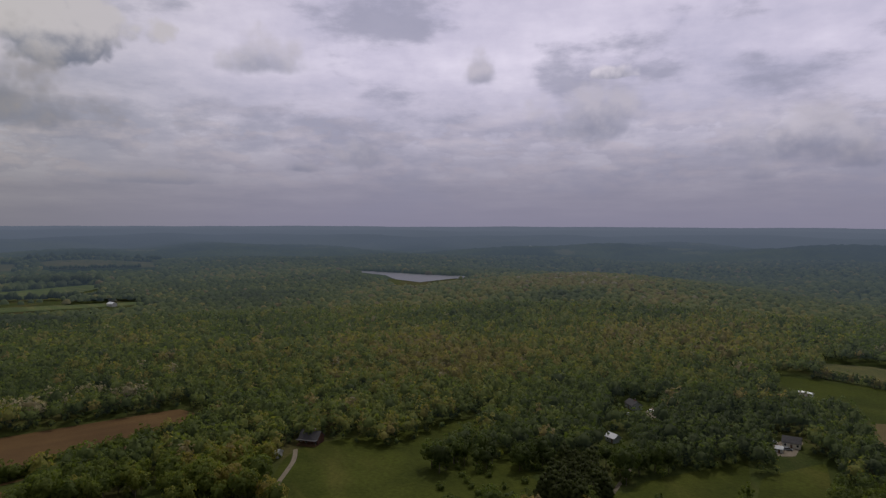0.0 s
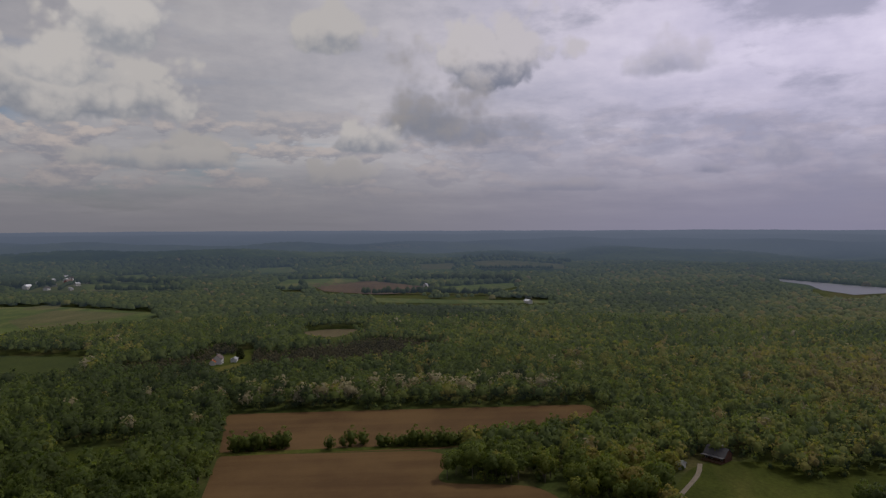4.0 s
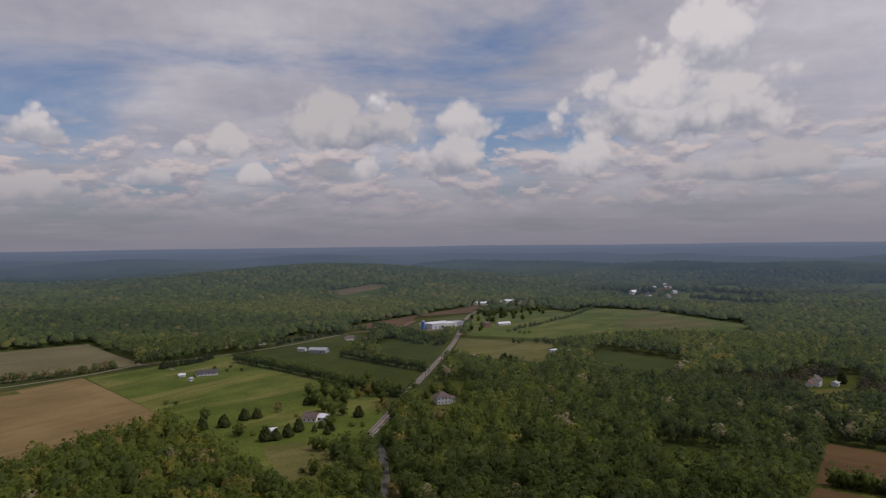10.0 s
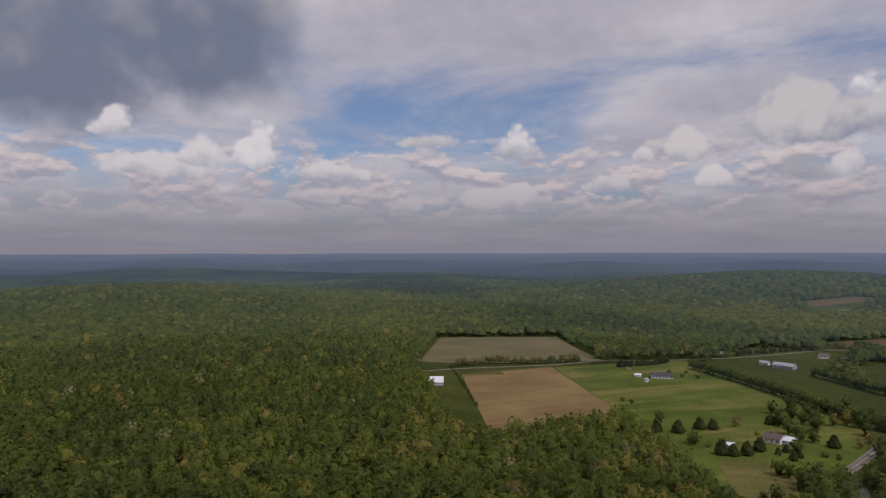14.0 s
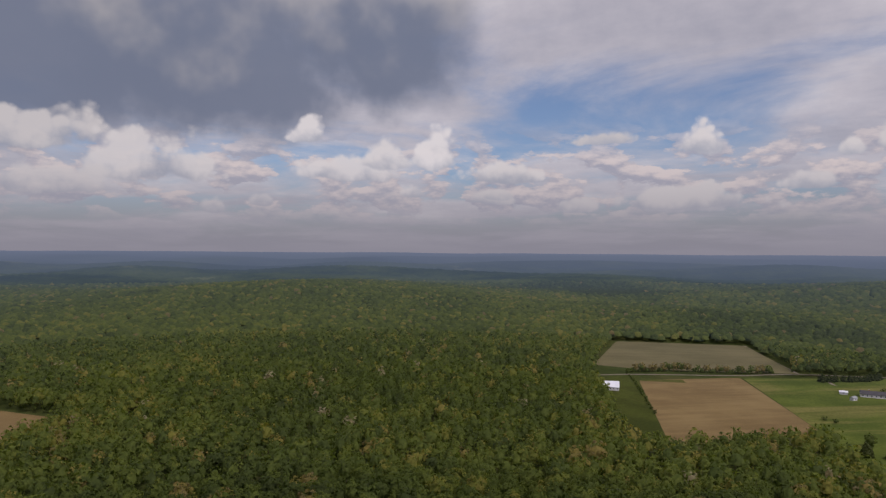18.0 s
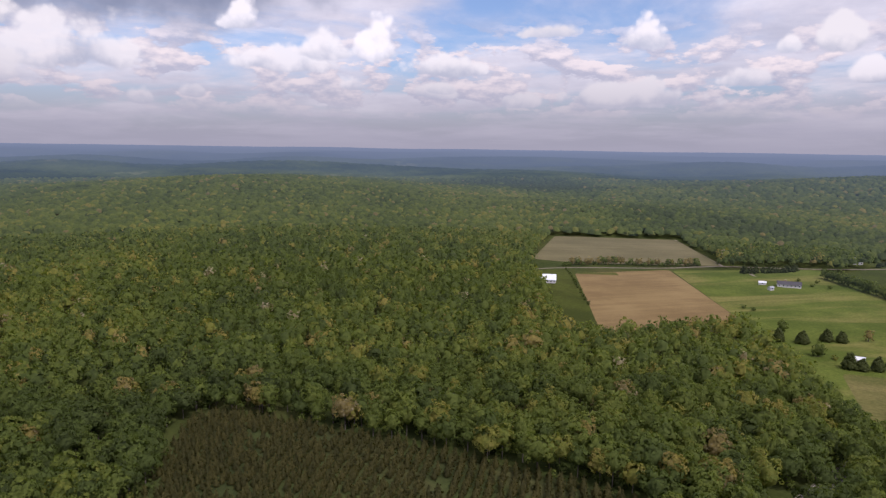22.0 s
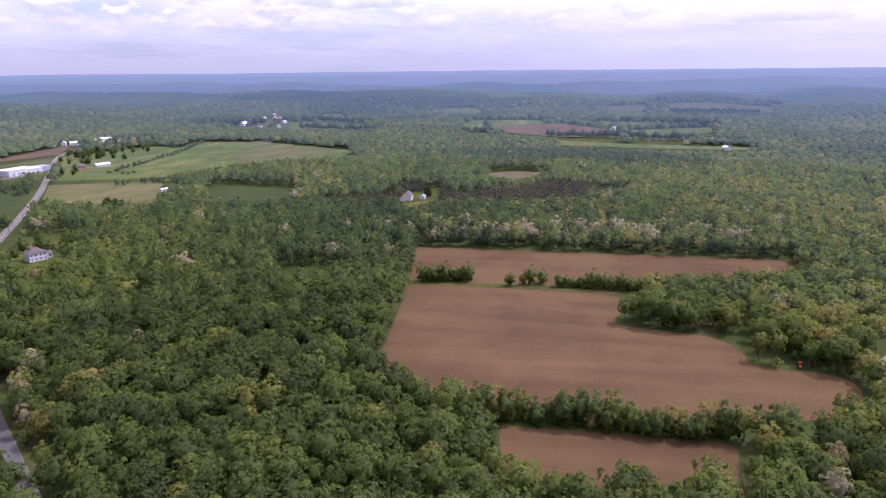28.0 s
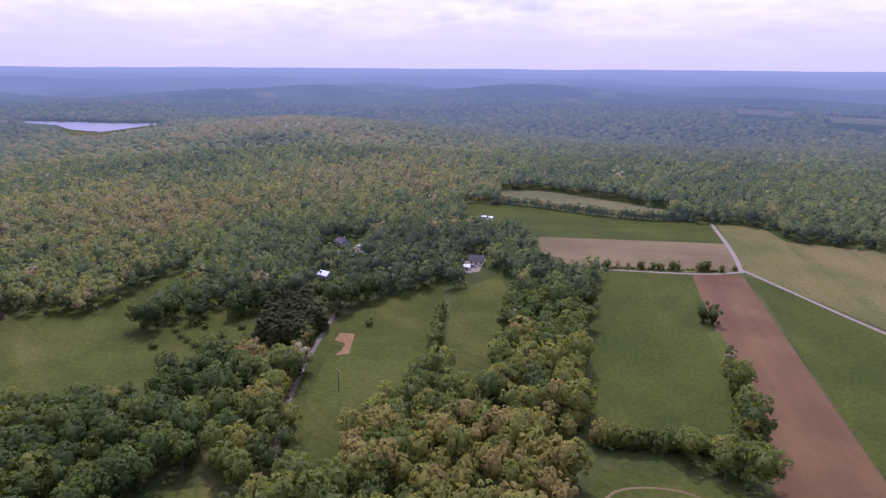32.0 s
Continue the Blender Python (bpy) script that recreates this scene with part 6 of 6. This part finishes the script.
# white house in the pine clearing
h = stand("house", -382, -503, 40, "white two-storey house with a rusty patch of roof")
gable(h, 0, 0, 10, 8, 5.0, 3.0, white_wall, brown_roof, 3, True, True, 2)
gable(h, 6, -3, 6, 5, 3.0, 1.8, white_wall, red_roof, 2, False)
h = stand("garage", -396, -498, 40, "low white garage beside the house", "garage")
gable(h, 0, 0, 8, 5, 2.6, 1.2, white_wall, grey_roof, 1)
# wooden cabin and its garage
h = stand("cabin", -366, -78, 75, "dark red-brown log cabin with a dark roof", "cabin")
gable(h, 0, 0, 11, 8, 3.4, 3.2, log_wall, dark_roof, 4, True, True)
boxed("porch_deck", (-5.5, 5.5, -7, -4.05, 0, 0.5), door_brown, h)
for k in range(4):
    boxed("porch_post", (-5.4 + k * 3.5, -5.2 + k * 3.5, -6.9, -6.7, 0.5, 3.0), door_brown, h)
boxed("porch_roof", (-5.9, 5.9, -7.3, -4.6, 3.0, 3.15), dark_roof, h)
h = stand("garage", -343, -92, 70, "small white garage with a pale roof", "garage")
gable(h, 0, 0, 6, 4.5, 2.6, 1.5, white_wall, white_roof, 1)
# barn, farmhouse and yard at the end of the track
h = stand("barn", -372, 88, 30, "small barn with a bright white metal roof", "barn")
gable(h, 0, 0, 7, 5, 2.8, 1.7, grey_metal, white_roof, 2)
h = stand("farmhouse", -440, 117, 15, "grey weathered farmhouse behind a gravel yard")
gable(h, 0, 0, 10, 7, 3.0, 2.4, grey_metal, dark_roof, 3, True, True)
h = stand("house", -366, 183, 60, "pale house with a dark roof in a cluttered yard")
gable(h, 0, 0, 9, 7, 3.0, 2.4, cream_wall, dark_roof, 3)
h = stand("garden_shed", -357, 172, 60, "small pale shed in a cluttered yard", "shed")
gable(h, 0, 0, 3.5, 3, 2.2, 1.0, white_wall, white_roof, 1)
h = stand("trailer", -474, 246, 40, "long white trailer beside a clay pad", "trailer")
gable(h, 0, 0, 9, 3, 2.6, 0.5, white_wall, white_roof, 2)


def car(x, y, turn, paint, label):
    root = stand("car", x, y, turn, label, "car", "parked cars")
    bm = bmesh.new()
    prism(bm, [(-2.2, 0.35), (2.2, 0.35), (2.25, 0.8), (1.2, 0.95), (-2.2, 0.95)], -0.88, 0.88)
    bmesh.ops.recalc_face_normals(bm, faces=bm.faces[:])
    part("body", bm, paint, root)
    bm = bmesh.new()
    prism(bm, [(-1.9, 0.95), (1.1, 0.95), (0.5, 1.45), (-1.5, 1.45)], -0.78, 0.78)
    bmesh.ops.recalc_face_normals(bm, faces=bm.faces[:])
    part("cabin_glass", bm, pane_glass, root)
    boxed("roof", (-1.45, 0.45, -0.76, 0.76, 1.45, 1.5), paint, root)
    for sx in (-1.4, 1.4):
        for sy in (-0.88, 0.72):
            bm = bmesh.new()
            tapered(bm, (sx, sy, 0.32), (sx, sy + 0.16, 0.32), 0.32, 0.32, 12)
            part("wheel", bm, rubber, root)


car(-423, 110, 20, car_white, "white car parked on a gravel drive")
car(-427, 116, 40, car_grey, "grey car parked on a gravel drive")
car(-431, 126, 80, car_white, "white car parked by the farmhouse")
car(150, -660, 20, car_white, "white car parked beside the ranch house")
car(-372, 176, 10, car_white, "pale car parked in a cluttered yard")
car(-360, 178, 70, car_grey, "grey car parked in a cluttered yard")

# red-orange tractor at the field's corner
t = stand("tractor", -276, -101, 30, "small orange tractor at the edge of the field", "tractor")
boxed("bonnet", (0.2, 1.9, -0.4, 0.4, 0.7, 1.35), orange_paint, t)
boxed("seat", (-0.9, -0.3, -0.35, 0.35, 0.9, 1.2), rubber, t)
boxed("canopy", (-1.2, 0.3, -0.7, 0.7, 2.2, 2.3), orange_paint, t)
for sx, sy in ((-1.1, -0.65), (-1.1, 0.65), (0.2, -0.65), (0.2, 0.65)):
    boxed("post", (sx - 0.04, sx + 0.04, sy - 0.04, sy + 0.04, 0.9, 2.2), rubber, t)
for sx, sy, r in ((-0.7, -0.95, 0.72), (-0.7, 0.65, 0.72), (1.5, -0.7, 0.42), (1.5, 0.45, 0.42)):
    bm = bmesh.new()
    tapered(bm, (sx, sy, r), (sx, sy + 0.3, r), r, r, 14)
    part("wheel", bm, rubber, t)


def pole(x, y, turn, label):
    root = stand("utility_pole", x, y, turn, label, "pole", "utility poles")
    bm = bmesh.new()
    tapered(bm, (0, 0, -0.3), (0, 0, 9.5), 0.17, 0.11, 8)
    part("shaft", bm, pole_wood, root)
    boxed("crossarm", (-1.2, 1.2, -0.07, 0.07, 8.7, 8.85), pole_wood, root)
    for k in (-1.1, -0.4, 0.4, 1.1):
        boxed("insulator", (k - 0.05, k + 0.05, -0.05, 0.05, 8.85, 9.05), frame_white, root)


for x, y, turn in ((-14, -243, 5), (-15, -200, 5), (-15, -300, 5), (-37, -461, 20), (-52, -520, 20), (-70, -580, 20), (-100, -668, 20), (-288, -85, 80), (-231, 58, 10), (-30, -176, 30)):
    pole(x, y, turn, "weathered wooden utility pole beside a road" if y < -90 else "weathered wooden utility pole in the grass")
